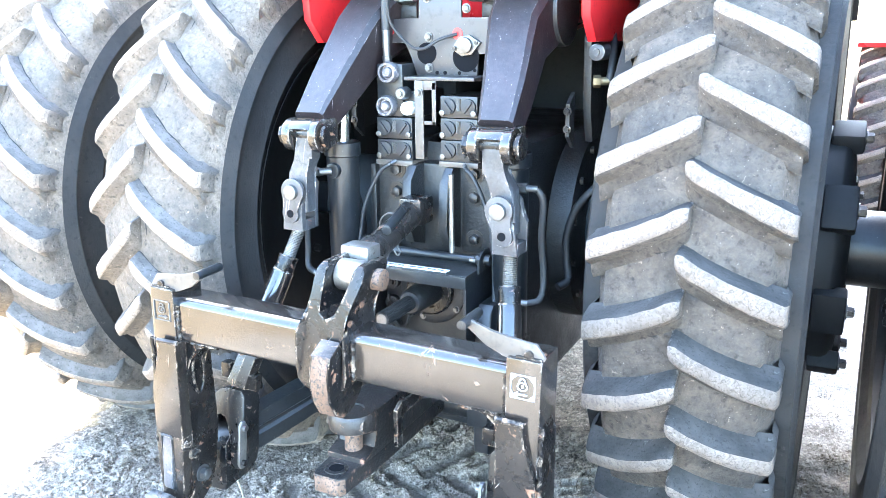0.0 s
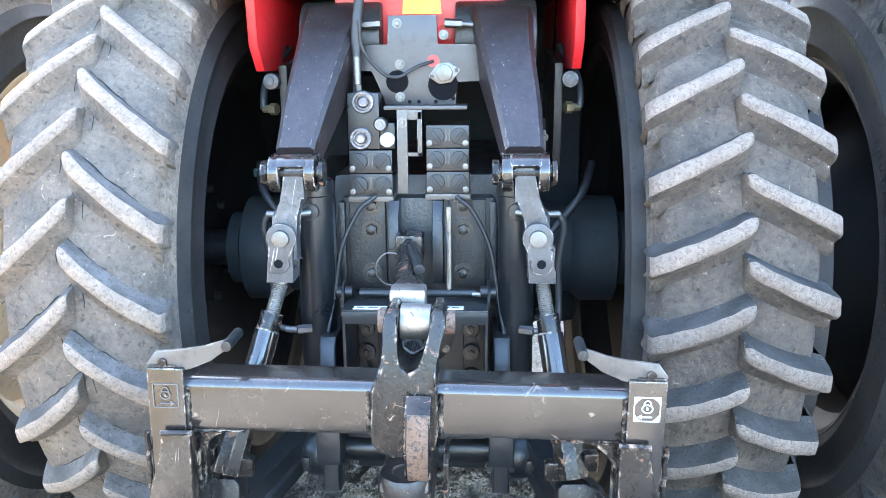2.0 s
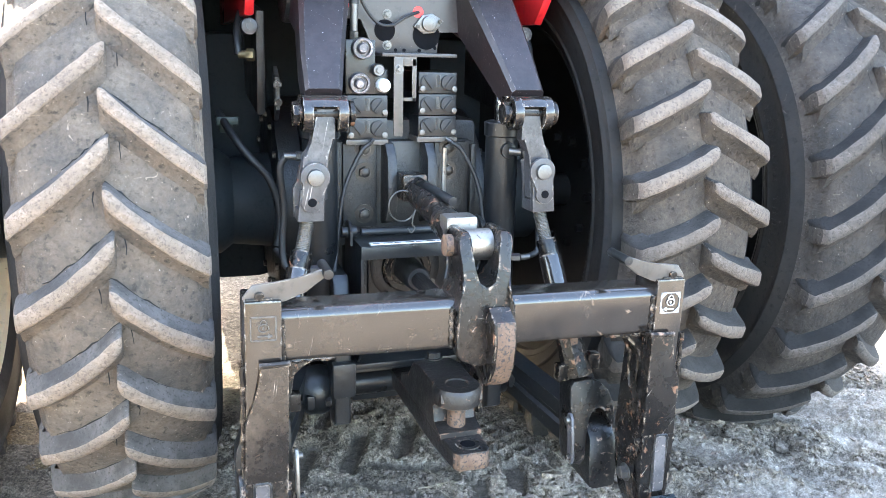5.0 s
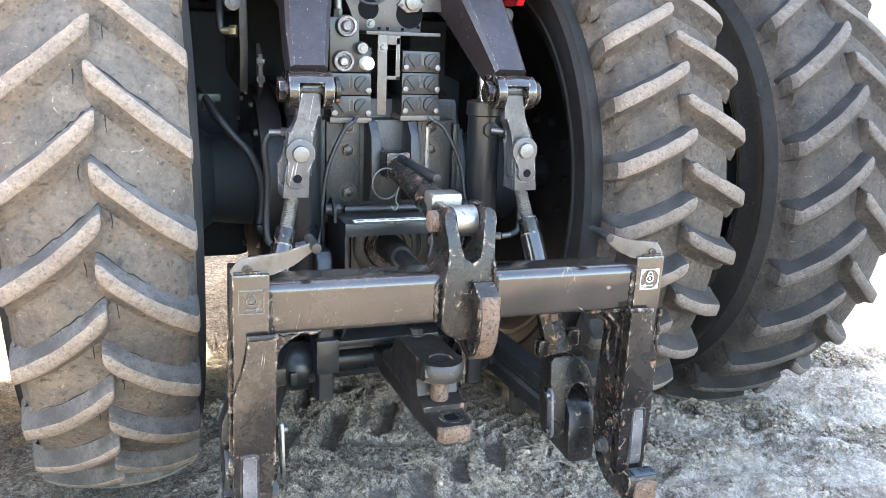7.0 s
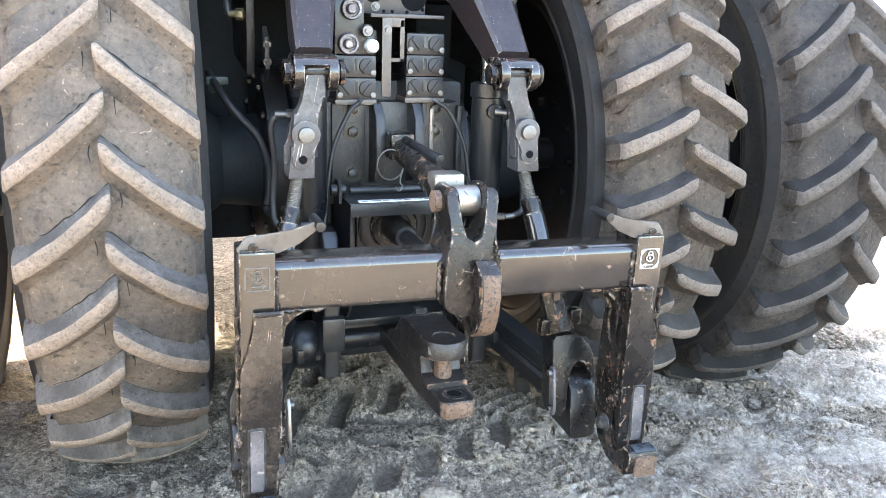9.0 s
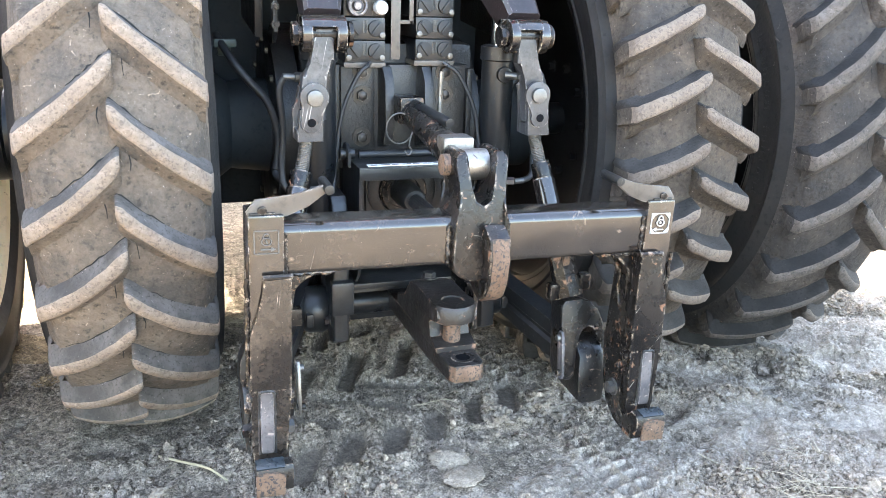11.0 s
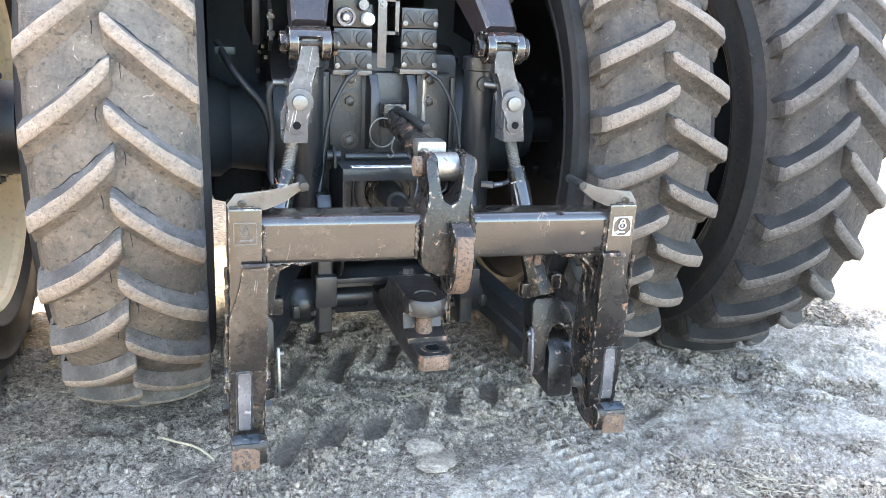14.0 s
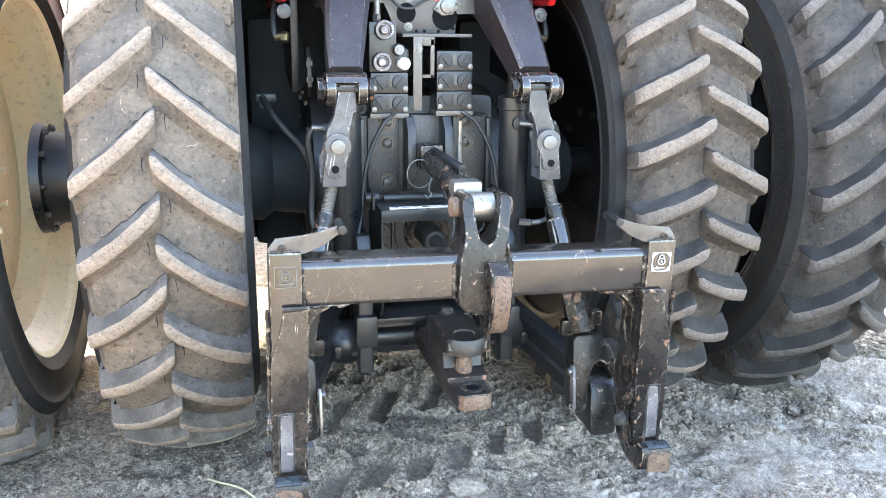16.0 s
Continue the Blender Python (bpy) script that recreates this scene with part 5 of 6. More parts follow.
        prism(bm, [(s * 0.526, 0.820), (s * 0.532, 0.835), (s * 0.512, 0.862), (s * 0.450, 0.868), (s * 0.415, 0.874), (s * 0.360, 0.892), (s * 0.352, 0.888), (s * 0.352, 0.878), (s * 0.400, 0.842), (s * 0.440, 0.826), (s * 0.47, 0.818)],
              "y", 0.012, 0.021, 0.002)
        lever = hpart("latch_lever", bm, M["plate"], "flat grey-brown latch lever")
        bm = bmesh.new()
        rod(bm, (s * 0.357, 0.075, 0.886), (s * 0.357, -0.012, 0.884), 0.011, seg=18, bevel=0.002)
        part("lever_handle", bm, M["black_paint"], lever)
        bm = bmesh.new()
        rod(bm, (s * 0.498, 0.024, 0.838), (s * 0.498, 0.006, 0.838), 0.010, seg=16, bevel=0.002)
        part("lever_pivot", bm, M["hitch_worn"], lever)
        bm = bmesh.new()
        box(bm, (min(s * 0.47, s * 0.527), 0.006, 0.812), (max(s * 0.47, s * 0.527), 0.05, 0.834), 0.003)
        part("lever_lug", bm, M["hitch_worn"], lever)
    for x in (-0.450, -0.072, 0.076, 0.450):
        bm = bmesh.new()
        n = 15
        hose(bm, [(x + 0.0018 * math.sin(k * 1.9), 0.010, 0.695 + 0.092 * k / (n - 1)) for k in range(n)], 0.0055, 7, 2)
        hpart("weld_bead", bm, M["hitch_worn"])
    for x0, x1 in ((-0.335, -0.45), (0.335, 0.45)):
        bm = bmesh.new()
        hose(bm, [(x0 + (x1 - x0) * k / 14, 0.024 + 0.002 * math.sin(k * 2.3), 0.688 + 0.002 * math.sin(k * 1.7)) for k in range(15)], 0.007, 7, 2)
        hpart("weld_bead", bm, M["hitch_worn"])
    # centre clevis with top pin and lower horn
    bm = bmesh.new()
    outline = [(-0.058, 0.915), (-0.057, 0.935), (-0.048, 0.948), (-0.034, 0.948), (-0.028, 0.938), (-0.026, 0.868), (-0.018, 0.840), (0.000, 0.828), (0.012, 0.828), (0.030, 0.840), (0.038, 0.868), (0.040, 0.938),
               (0.046, 0.948), (0.062, 0.948), (0.071, 0.935), (0.072, 0.915), (0.065, 0.880), (0.056, 0.850), (0.058, 0.822), (0.070, 0.798), (0.072, 0.705), (0.066, 0.676), (0.034, 0.655), (-0.018, 0.652),
               (-0.048, 0.664), (-0.064, 0.680), (-0.066, 0.705), (-0.066, 0.798), (-0.052, 0.822), (-0.046, 0.850), (-0.052, 0.880)]
    prism(bm, outline, "y", -0.014, 0.120, 0.005)
    for v in bm.verts:
        if v.co.z > 0.80:                       # the cheeks lean towards the tractor
            f = (v.co.z - 0.80) / 0.145
            v.co.y = v.co.y + 0.046 * f + 0.030 * f * (0.120 - v.co.y) / 0.134
            v.co.x = v.co.x + 0.012 * f
    clevis = hpart("top_clevis", bm, M["hitch_worn"], "heavy two-cheek clevis with chipped paint")
    bm = bmesh.new()
    rod(bm, (-0.064, 0.112, 0.908), (0.100, 0.112, 0.908), 0.026, seg=24, bevel=0.003, mat=0)
    part("top_pin", bm, M["rusty"], clevis, "rusty top link pin")
    bm = bmesh.new()
    rod(bm, (-0.016, 0.112, 0.908), (0.049, 0.112, 0.908), 0.038, seg=32, bevel=0.004)
    part("pin_bush", bm, M["bare"], clevis, "bright worn steel bush")
    bm = bmesh.new()
    prism(bm, [(-0.012, 0.79), (-0.055, 0.765), (-0.065, 0.72), (-0.058, 0.66), (-0.035, 0.62), (0.0, 0.60), (0.04, 0.61), (0.08, 0.65), (0.09, 0.70), (0.02, 0.72)], "x", 0.006, 0.058, 0.004)
    horn = part("hook_horn", bm, M["hitch_worn"], clevis, "downward hook horn with rubbed edge")
    bm = bmesh.new()
    arc = [(-0.0135, 0.775), (-0.0560, 0.766), (-0.0665, 0.72), (-0.0595, 0.658), (-0.036, 0.617), (0.0, 0.5965), (0.0, 0.601), (-0.034, 0.621), (-0.056, 0.661), (-0.062, 0.72), (-0.053, 0.762), (-0.0135, 0.771)]
    prism(bm, arc, "x", 0.012, 0.054, 0.0005)
    part("rubbed_edge", bm, M["rusty"], horn, "bare rusty edge of the horn")


build_hitch()
hitch.rotation_euler = (0, radians(1.1), 0)


# ---- lift arms, links and top link ----
def build_linkage():
    for s in (-1, 1):
        E = Vector((s * 0.276, -0.690, 1.197))
        # lift arm from the rockshaft
        bm = bmesh.new()
        st = [((s * 0.225, -0.30, 1.52), 0.085, 0.10), ((s * 0.236, -0.45, 1.445), 0.068, 0.075), ((s * 0.262, -0.58, 1.310), 0.056, 0.055), ((s * 0.274, -0.665, 1.225), 0.046, 0.040)]
        rings = []
        for (x, y, z), w, h in st:
            n = Vector((0, 0.57, -0.82)) * -1
            rings.append([bm.verts.new(Vector((x, y, z)) + Vector((u * w, 0, 0)) + n * (v * h)) for u, v in ((-1, -0.8), (-0.8, -1), (0.8, -1), (1, -0.8), (1, 0.8), (0.8, 1), (-0.8, 1), (-1, 0.8))])
        for a, b in zip(rings, rings[1:]):
            for k in range(8):
                bm.faces.new((a[k], a[(k + 1) % 8], b[(k + 1) % 8], b[k]))
        bm.faces.new(rings[0])
        bm.faces.new(rings[-1][::-1])
        arm = part("lift_arm", bm, M["maroon"], tractor, "dusty dark maroon cast lift arm")
        bm = bmesh.new()
        for e in (-1, 1):
            rod(bm, E + Vector((e * 0.030, 0, 0)), E + Vector((e * 0.056, 0, 0)), 0.046, seg=28, bevel=0.005)
        box(bm, (E.x - 0.056, E.y + 0.018, E.z - 0.030), (E.x + 0.056, E.y + 0.07, E.z + 0.046), 0.012)
        ang = [radians(d) for d in range(25, 156, 13)]
        shell = [(E.y - 0.047 * math.cos(a), E.z + 0.047 * math.sin(a)) for a in ang] + [(E.y - 0.029 * math.cos(a), E.z + 0.029 * math.sin(a)) for a in ang[::-1]]
        prism(bm, shell, "x", E.x - 0.034, E.x + 0.034, 0.002)
        part("arm_fork", bm, M["hitch_paint"], arm, "fork end of the lift arm")
        bm = bmesh.new()
        rod(bm, E - Vector((0.070, 0, 0)), E + Vector((0.070, 0, 0)), 0.022, seg=20, bevel=0.003)
        rod(bm, E - Vector((0.078, 0, 0)), E - Vector((0.062, 0, 0)), 0.030, seg=8, bevel=0.003)
        rod(bm, E + Vector((0.062, 0, 0)), E + Vector((0.074, 0, 0)), 0.033, seg=20, bevel=0.003)
        part("arm_pin", bm, M["hitch_worn"], arm)
        # upper lift link
        P = Vector((s * 0.306, -0.700, 1.045))
        bm = bmesh.new()
        t = 0.021
        prism(bm, [(E.x - 0.026, E.z + 0.026), (E.x + 0.026, E.z + 0.026), (E.x + 0.026, E.z - 0.062), (P.x + 0.028, P.z + 0.050), (P.x + 0.032, P.z), (P.x + 0.034, P.z - 0.060),
                   (P.x - 0.022, P.z - 0.075), (P.x - 0.030, P.z), (P.x - 0.026, P.z + 0.050), (E.x - 0.026, E.z - 0.070)], "y", E.y - t, E.y + t, 0.008)
        link = part("lift_link_head", bm, M["forged"], tractor, "forged grey lift link with pin and spare hole")
        bm = bmesh.new()
        k = s * 0.012
        prism(bm, [(P.x - 0.030, P.z + 0.020), (P.x - 0.014, P.z + 0.036), (P.x + 0.014, P.z + 0.036), (P.x + 0.031, P.z + 0.018), (P.x + 0.030 + k * 0.4, P.z - 0.022), (P.x + 0.036 + k, P.z - 0.035),
                   (P.x + 0.034 + k, P.z - 0.112), (P.x - 0.032 + k, P.z - 0.112), (P.x - 0.034 + k, P.z - 0.035), (P.x - 0.028 + k * 0.4, P.z - 0.022)], "y", E.y + 0.028, E.y + 0.042, 0.004)
        prism(bm, [(P.x + k * 0.5 - 0.030, P.z - 0.030), (P.x + k * 0.5 + 0.030, P.z - 0.030), (P.x + 0.034 + k, P.z - 0.112), (P.x - 0.032 + k, P.z - 0.112)], "y", E.y - 0.036, E.y - 0.018, 0.004)
        top_arc = [(P.x + 0.037 * math.cos(a), P.z + 0.037 * math.sin(a)) for a in (radians(d) for d in range(-40, 221, 20))]
        low_arc = [(P.x + k * 0.8 + 0.027 * math.cos(a), P.z - 0.062 + 0.027 * math.sin(a)) for a in (radians(d) for d in range(150, 391, 20))]
        prism(bm, top_arc + low_arc, "y", E.y - 0.046, E.y - 0.034, 0.003)
        box(bm, (P.x - 0.031 + s * 0.012, E.y - 0.028, P.z - 0.114), (P.x + 0.033 + s * 0.012, E.y + 0.030, P.z - 0.082), 0.004)
        part("link_bracket", bm, M["forged_worn"], link, "rust-spotted adjusting bracket")
        bm = bmesh.new()
        rod(bm, (P.x, E.y + 0.05, P.z), (P.x, E.y - 0.058, P.z), 0.021, seg=22, bevel=0.004)
        part("link_pin", bm, M["zinc"], link, "bright round pin head")
        # spare hole drawn as a dark disc, its inner shade painted on
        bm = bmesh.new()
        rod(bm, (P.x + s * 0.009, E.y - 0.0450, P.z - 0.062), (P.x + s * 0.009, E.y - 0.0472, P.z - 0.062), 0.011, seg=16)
        part("spare_hole_disc", bm, M["hole"], link)
        # threaded rod, tube and lower fork
        A = Vector((P.x + s * 0.014, E.y, P.z - 0.112))
        out = -0.048 if s < 0 else 0.0
        F = Vector((s * 0.384 + out, -0.850, 0.515))
        d = (F - A).normalized()
        bm = bmesh.new()
        prof = []
        for k in range(26):
            prof += [(0.0045 * k, 0.0185), (0.0045 * k + 0.0022, 0.0165)]
        lathe(bm, prof, A + d * 0.012, d, seg=18)
        rod(bm, A, A + d * 0.02, 0.016, seg=14)
        rodp = part("threaded_rod", bm, M["bare"], tractor, "threaded steel rod with rust")
        bm = bmesh.new()
        rod(bm, A + d * 0.085, A + d * 0.135, 0.028, seg=20, bevel=0.002, mat=1)
        rod(bm, A + d * 0.13, F, 0.031, seg=24, bevel=0.002)
        part("adjusting_tube", bm, [M["hitch_paint"], M["hitch_worn"]], tractor, "scuffed black turnbuckle tube")
        # lower clevis
        bm = bmesh.new()
        rod(bm, F - d * 0.11, F + d * 0.02, 0.036, 0.040, seg=8, bevel=0.004)
        tube_end = part("tube_end", bm, M["hitch_worn"], tractor, "worn octagonal tube end with stop tabs")
        for e in (-1, 1):
            bm = bmesh.new()
            box(bm, (F.x + e * 0.045 - 0.017, F.y - 0.016, F.z - 0.012 + e * s * 0.012), (F.x + e * 0.045 + 0.017, F.y + 0.016, F.z + 0.034 + e * s * 0.012), 0.005)
            part("stop_tab", bm, M["hitch_worn"], tube_end)
        bm = bmesh.new()
        slot = [(F.x + 0.010 * math.cos(a) - s * 0.004, F.z + 0.085 + 0.026 * math.sin(a)) for a in (2 * math.pi * k / 14 for k in range(14))]
        prism(bm, slot, "y", F.y - 0.006, F.y + 0.02, 0.0, m=Matrix.Translation((-s * 0.012, -0.002, 0)))
        part("slot", bm, M["rusty"], tube_end, "rusty sight slot")
        # cast fork: a straight inner leg, an arch and a short outer leg
        arch = [(0.356, 0.262), (0.350, 0.300), (0.350, 0.475), (0.362, 0.490), (0.410, 0.492), (0.440, 0.482), (0.466, 0.456), (0.482, 0.418), (0.486, 0.372), (0.478, 0.352), (0.468, 0.358),
                (0.465, 0.388), (0.452, 0.410), (0.432, 0.417), (0.412, 0.408), (0.400, 0.386), (0.397, 0.340), (0.392, 0.270), (0.376, 0.255)]
        fy = F.y
        tilt = Matrix.Translation((0, fy, 0.49)) @ Matrix.Rotation(radians(-8), 4, "X") @ Matrix.Translation((0, -fy, -0.49))
        bm = bmesh.new()
        prism(bm, [(s * u + out, v) for u, v in arch], "y", fy - 0.036, fy + 0.036, 0.006, m=tilt)
        fork = part("lower_fork", bm, M["cast_worn"], tractor, "cast fork joining lift rod and lower link")
        bm = bmesh.new()
        prism(bm, [(fy - 0.062, 0.285), (fy - 0.053, 0.270), (fy - 0.040, 0.270), (fy - 0.032, 0.285), (fy - 0.032, 0.395), (fy - 0.040, 0.408), (fy - 0.053, 0.408), (fy - 0.062, 0.395)],
              "x", s * 0.343 + out - 0.004, s * 0.343 + out + 0.004, 0.002, m=tilt)
        # same plate both sides: paler steel paints the lit left, darker the shaded right
        keeper = part("pin_keeper", bm, M["bare" if s < 0 else "scuffed"], fork, "pin keeper plate with two bolts")
        for z in (0.288, 0.390):
            bm = bmesh.new()
            rod(bm, tilt @ Vector((s * 0.350 + out, fy - 0.047, z)), tilt @ Vector((s * 0.328 + out, fy - 0.047, z)), 0.009, seg=12, bevel=0.002)
            part("keeper_bolt", bm, M["zinc" if z > 0.35 else "hitch_worn"], keeper)
        # lower link arm
        bm = bmesh.new()
        a, b = Vector((s * 0.245, -0.30, 0.46)), Vector((s * 0.425 + out, -0.86, 0.320))
        w = (b - a).normalized()
        px = Vector((w.y, -w.x, 0)).normalized() * 0.030
        pz = Vector((0, 0, 0.052))
        vs = []
        for q, kk in ((a, 0.9), (a.lerp(b, 0.5), 1.0), (a.lerp(b, 0.82), 1.1), (b, 1.0)):
            vs.append([bm.verts.new(q + px * u * 1.05 + pz * v * kk) for u, v in ((-1, -1), (1, -1), (1, -0.25), (0.7, -0.1), (0.7, 0.1), (1, 0.25), (1, 1), (-1, 1), (-1, 0.25), (-0.7, 0.1), (-0.7, -0.1), (-1, -0.25))])
        for p, q in zip(vs, vs[1:]):
            for k in range(12):
                bm.faces.new((p[k], p[(k + 1) % 12], q[(k + 1) % 12], q[k]))
        bm.faces.new(vs[0][::-1])
        bm.faces.new(vs[-1])
        lower = part("lower_link", bm, M["black_paint"], tractor, "heavy black lower link arm")
        bm = bmesh.new()
        dome = [(-0.935, 0.195), (-0.800, 0.205), (-0.795, 0.330), (-0.815, 0.362), (-0.850, 0.375), (-0.890, 0.366), (-0.922, 0.335), (-0.930, 0.250)]
        prism(bm, dome, "x", s * 0.441 + out - 0.041, s * 0.441 + out + 0.041, 0.014)
        part("link_end", bm, M["cast_worn"], lower, "cast link end with worn paint")
    # top link
    bm = bmesh.new()
    p, q = Vector((-0.012, -0.575, 0.985)), Vector((0.016, -0.975, 0.908))
    rod(bm, p, p.lerp(q, 0.62), 0.034, seg=28, bevel=0.003)
    rod(bm, p.lerp(q, 0.58), p.lerp(q, 0.80), 0.040, seg=28, bevel=0.006)
    rod(bm, p.lerp(q, 0.78), q, 0.026, seg=24)
    box(bm, (p.x - 0.035, p.y - 0.03, p.z - 0.035), (p.x + 0.035, p.y + 0.05, p.z + 0.040), 0.010)
    top = part("top_link", bm, M["hitch_worn"], tractor, "worn grey top link turnbuckle")
    bm = bmesh.new()
    box(bm, (-0.028, -0.925, 0.915), (0.052, -0.862, 0.972), 0.010)
    part("top_link_block", bm, M["bare"], top, "bare worn steel block")
    bm = bmesh.new()
    rod(bm, (-0.012, -0.62, 1.01), (0.03, -0.80, 0.985), 0.013, seg=16, bevel=0.003)
    part("turning_handle", bm, M["black_paint"], top)
    bm = bmesh.new()
    loop = [(-0.055 + 0.038 * math.cos(a), -0.63, 0.945 + 0.042 * math.sin(a)) for a in (0.5 + 5.6 * k / 14 for k in range(15))]
    hose(bm, loop + [(-0.030, -0.64, 0.90), (-0.022, -0.64, 0.885), (-0.032, -0.64, 0.872), (-0.042, -0.64, 0.885)], 0.0022, 8, 4)
    part("linch_pin_ring", bm, M["zinc"], top, "thin bright spring clip")
    bm = bmesh.new()
    rod(bm, (0.15, -0.56, 0.86), (0.185, -0.57, 0.86), 0.006, seg=10)
    rod(bm, (0.088, -0.545, 0.87), (0.088, -0.548, 1.09), 0.0075, seg=8)
    part("stowage_bar", bm, M["bare"], tractor, "thin pale steel bar")


build_linkage()


# ---- lift cylinders, valves, couplers, plate and hoses ----
def build_hydraulics():
    for s in (-1, 1):
        x, y = s * 0.262, -0.545
        bm = bmesh.new()
        lathe(bm, [(0.0, 0.040), (0.01, 0.047), (0.48, 0.047), (0.484, 0.052), (0.52, 0.052), (0.524, 0.045)], (x, y, 0.64), (0, 0, 1), seg=32)
        box(bm, (x - 0.05, y - 0.035, 0.54), (x + 0.05, y + 0.045, 0.65), 0.016)
        cyl = part("lift_cylinder", bm, M["black_paint"], tractor, "upright black hydraulic lift cylinder")
        bm = bmesh.new()
        rod(bm, (x, y, 1.15), (x, y + 0.02, 1.35), 0.024, seg=24)
        part("cylinder_rod", bm, M["chrome"], cyl, "polished chrome rod")
        bm = bmesh.new()
        rod(bm, (x, y - 0.04, 1.085), (x, y - 0.058, 1.085), 0.022, seg=20, bevel=0.003)
        part("port_boss", bm, M["black_paint"], cyl)
        bm = bmesh.new()
        rod(bm, (x, y - 0.058, 1.085), (x + s * 0.03, y - 0.075, 1.083), 0.011, seg=12)
        rod(bm, (x + s * 0.03, y - 0.075, 1.083), (x + s * 0.075, y - 0.078, 1.084), 0.013, seg=6)
        rod(bm, (x + s * 0.075, y - 0.078, 1.084), (x + s * 0.105, y - 0.078, 1.085), 0.009, seg=12)
        part("port_fitting", bm, M["zinc"], cyl, "bright hydraulic elbow fitting")
        bm = bmesh.new()
        hose(bm, [(x + s * 0.10, y - 0.076, 1.085), (x + s * 0.115, y - 0.07, 1.05), (x + s * 0.105, y - 0.05, 0.95), (x + s * 0.11, y - 0.04, 0.85), (x + s * 0.105, y - 0.05, 0.79), (x + s * 0.07, y - 0.06, 0.775)], 0.009, 10)
        part("port_hose", bm, M["hose"], cyl)
        bm = bmesh.new()
        rod(bm, (x + s * 0.01, y - 0.05, 0.775), (x + s * 0.045, y - 0.062, 0.775), 0.012, seg=6)
        rod(bm, (x + s * 0.045, y - 0.062, 0.775), (x + s * 0.075, y - 0.06, 0.776), 0.009, seg=12)
        part("lower_fitting", bm, M["zinc"], cyl, "bright hydraulic fitting")
        bm = bmesh.new()
        hose(bm, [(s * 0.115, -0.52, 1.105), (s * 0.15, -0.53, 1.075), (s * 0.195, -0.54, 0.98), (s * 0.215, -0.55, 0.86), (s * 0.24, -0.60, 0.70), (s * 0.245, -0.60, 0.56)], 0.006, 10)
        part("thin_cable", bm, M["hose"], tractor)
        bm = bmesh.new()
        rod(bm, (s * 0.108, -0.505, 1.110), (s * 0.122, -0.525, 1.100), 0.006, seg=10)
        part("cable_end", bm, M["zinc"], tractor)
        bm = bmesh.new()
        rod(bm, (s * 0.10, -0.28, 1.52), (s * 0.32, -0.28, 1.52), 0.10, seg=28, bevel=0.01)
        part("rockshaft", bm, M["cast"], tractor)
    # valve stacks: one under the couplers, one of three
    def valve_section(x, z, w, h):
        bm = bmesh.new()
        box(bm, (x, -0.49, z), (x + w, -0.30, z + h - 0.002), 0.003)
        sec = part("valve_section", bm, M["black_paint"], tractor, "black valve body section with dust plugs")
        for e in (-1, 1):
            cx, cz = x + w / 2 + e * w * 0.27, z + h * 0.50
            b = bmesh.new()
            rod(b, (cx, -0.488, cz), (cx, -0.497, cz), h * 0.36, seg=24, bevel=0.002)
            box(b, (-0.004, -0.503, -h * 0.30), (0.004, -0.495, h * 0.30), 0.001, m=Matrix.Translation((cx, 0, cz)) @ Matrix.Rotation(radians(e * 38), 4, "Y"))
            part("port_plug", b, M["hose"], sec)
            b = bmesh.new()
            rod(b, (x + w / 2 + e * w * 0.42, -0.489, z + h * 0.22), (x + w / 2 + e * w * 0.42, -0.500, z + h * 0.22), 0.0085, seg=16, bevel=0.002)
            part("valve_screw", b, M["zinc"], sec)
        b = bmesh.new()
        for k in range(4):
            box(b, (x + w / 2 - 0.006 + 0.0035 * k, -0.4925, z + h * 0.30), (x + w / 2 - 0.0045 + 0.0035 * k, -0.4895, z + h * 0.85), 0.0)
        part("valve_label", b, M["decal_faint"], sec, "small pale vertical writing")

    for k in range(3):
        valve_section(0.028, 1.115 + 0.0605 * k, 0.112, 0.0605)
    for k in range(2):
        valve_section(-0.176, 1.108 + 0.062 * k, 0.114, 0.062)
    for x0, z0 in ((0.024, 1.100), (-0.18, 1.094)):
        bm = bmesh.new()
        box(bm, (x0, -0.495, z0), (x0 + 0.120, -0.30, z0 + 0.015), 0.003)
        part("valve_base", bm, M["plate"], tractor)
    bm = bmesh.new()
    box(bm, (-0.178, -0.48, 1.232), (-0.095, -0.30, 1.378), 0.004)
    box(bm, (-0.095, -0.47, 1.232), (-0.055, -0.30, 1.30), 0.004)
    blk = part("coupler_block", bm, M["black_paint"], tractor, "black hydraulic coupler block")
    for x, z, r in ((-0.134, 1.355, 0.029), (-0.142, 1.262, 0.029)):
        b = bmesh.new()
        lathe(b, [(0.0, r), (0.022, r), (0.026, r * 0.92), (0.026, r * 0.74), (0.014, r * 0.70)], (x, -0.478, z), (0, -1, 0), seg=28)
        lathe(b, [(0.010, r * 0.55), (0.024, r * 0.50), (0.028, r * 0.36)], (x, -0.478, z), (0, -1, 0), seg=24)
        part("coupler", b, M["scuffed"], blk, "bright steel quick coupler socket")
    for x, z, r, mt in ((-0.090, 1.298, 0.018, "zinc"), (-0.074, 1.257, 0.019, "white")):
        b = bmesh.new()
        lathe(b, [(0.0, r), (0.03, r), (0.036, r * 0.8)], (x, -0.468, z), (0, -1, 0), seg=22)
        rod(b, (x, -0.504, z), (x, -0.509, z), r * 0.45, seg=6)
        part("small_coupler", b, M[mt], blk, "small bright coupler")
    # bracket between the stacks
    bm = bmesh.new()
    box(bm, (-0.047, -0.500, 1.118), (-0.020, -0.494, 1.335), 0.002)
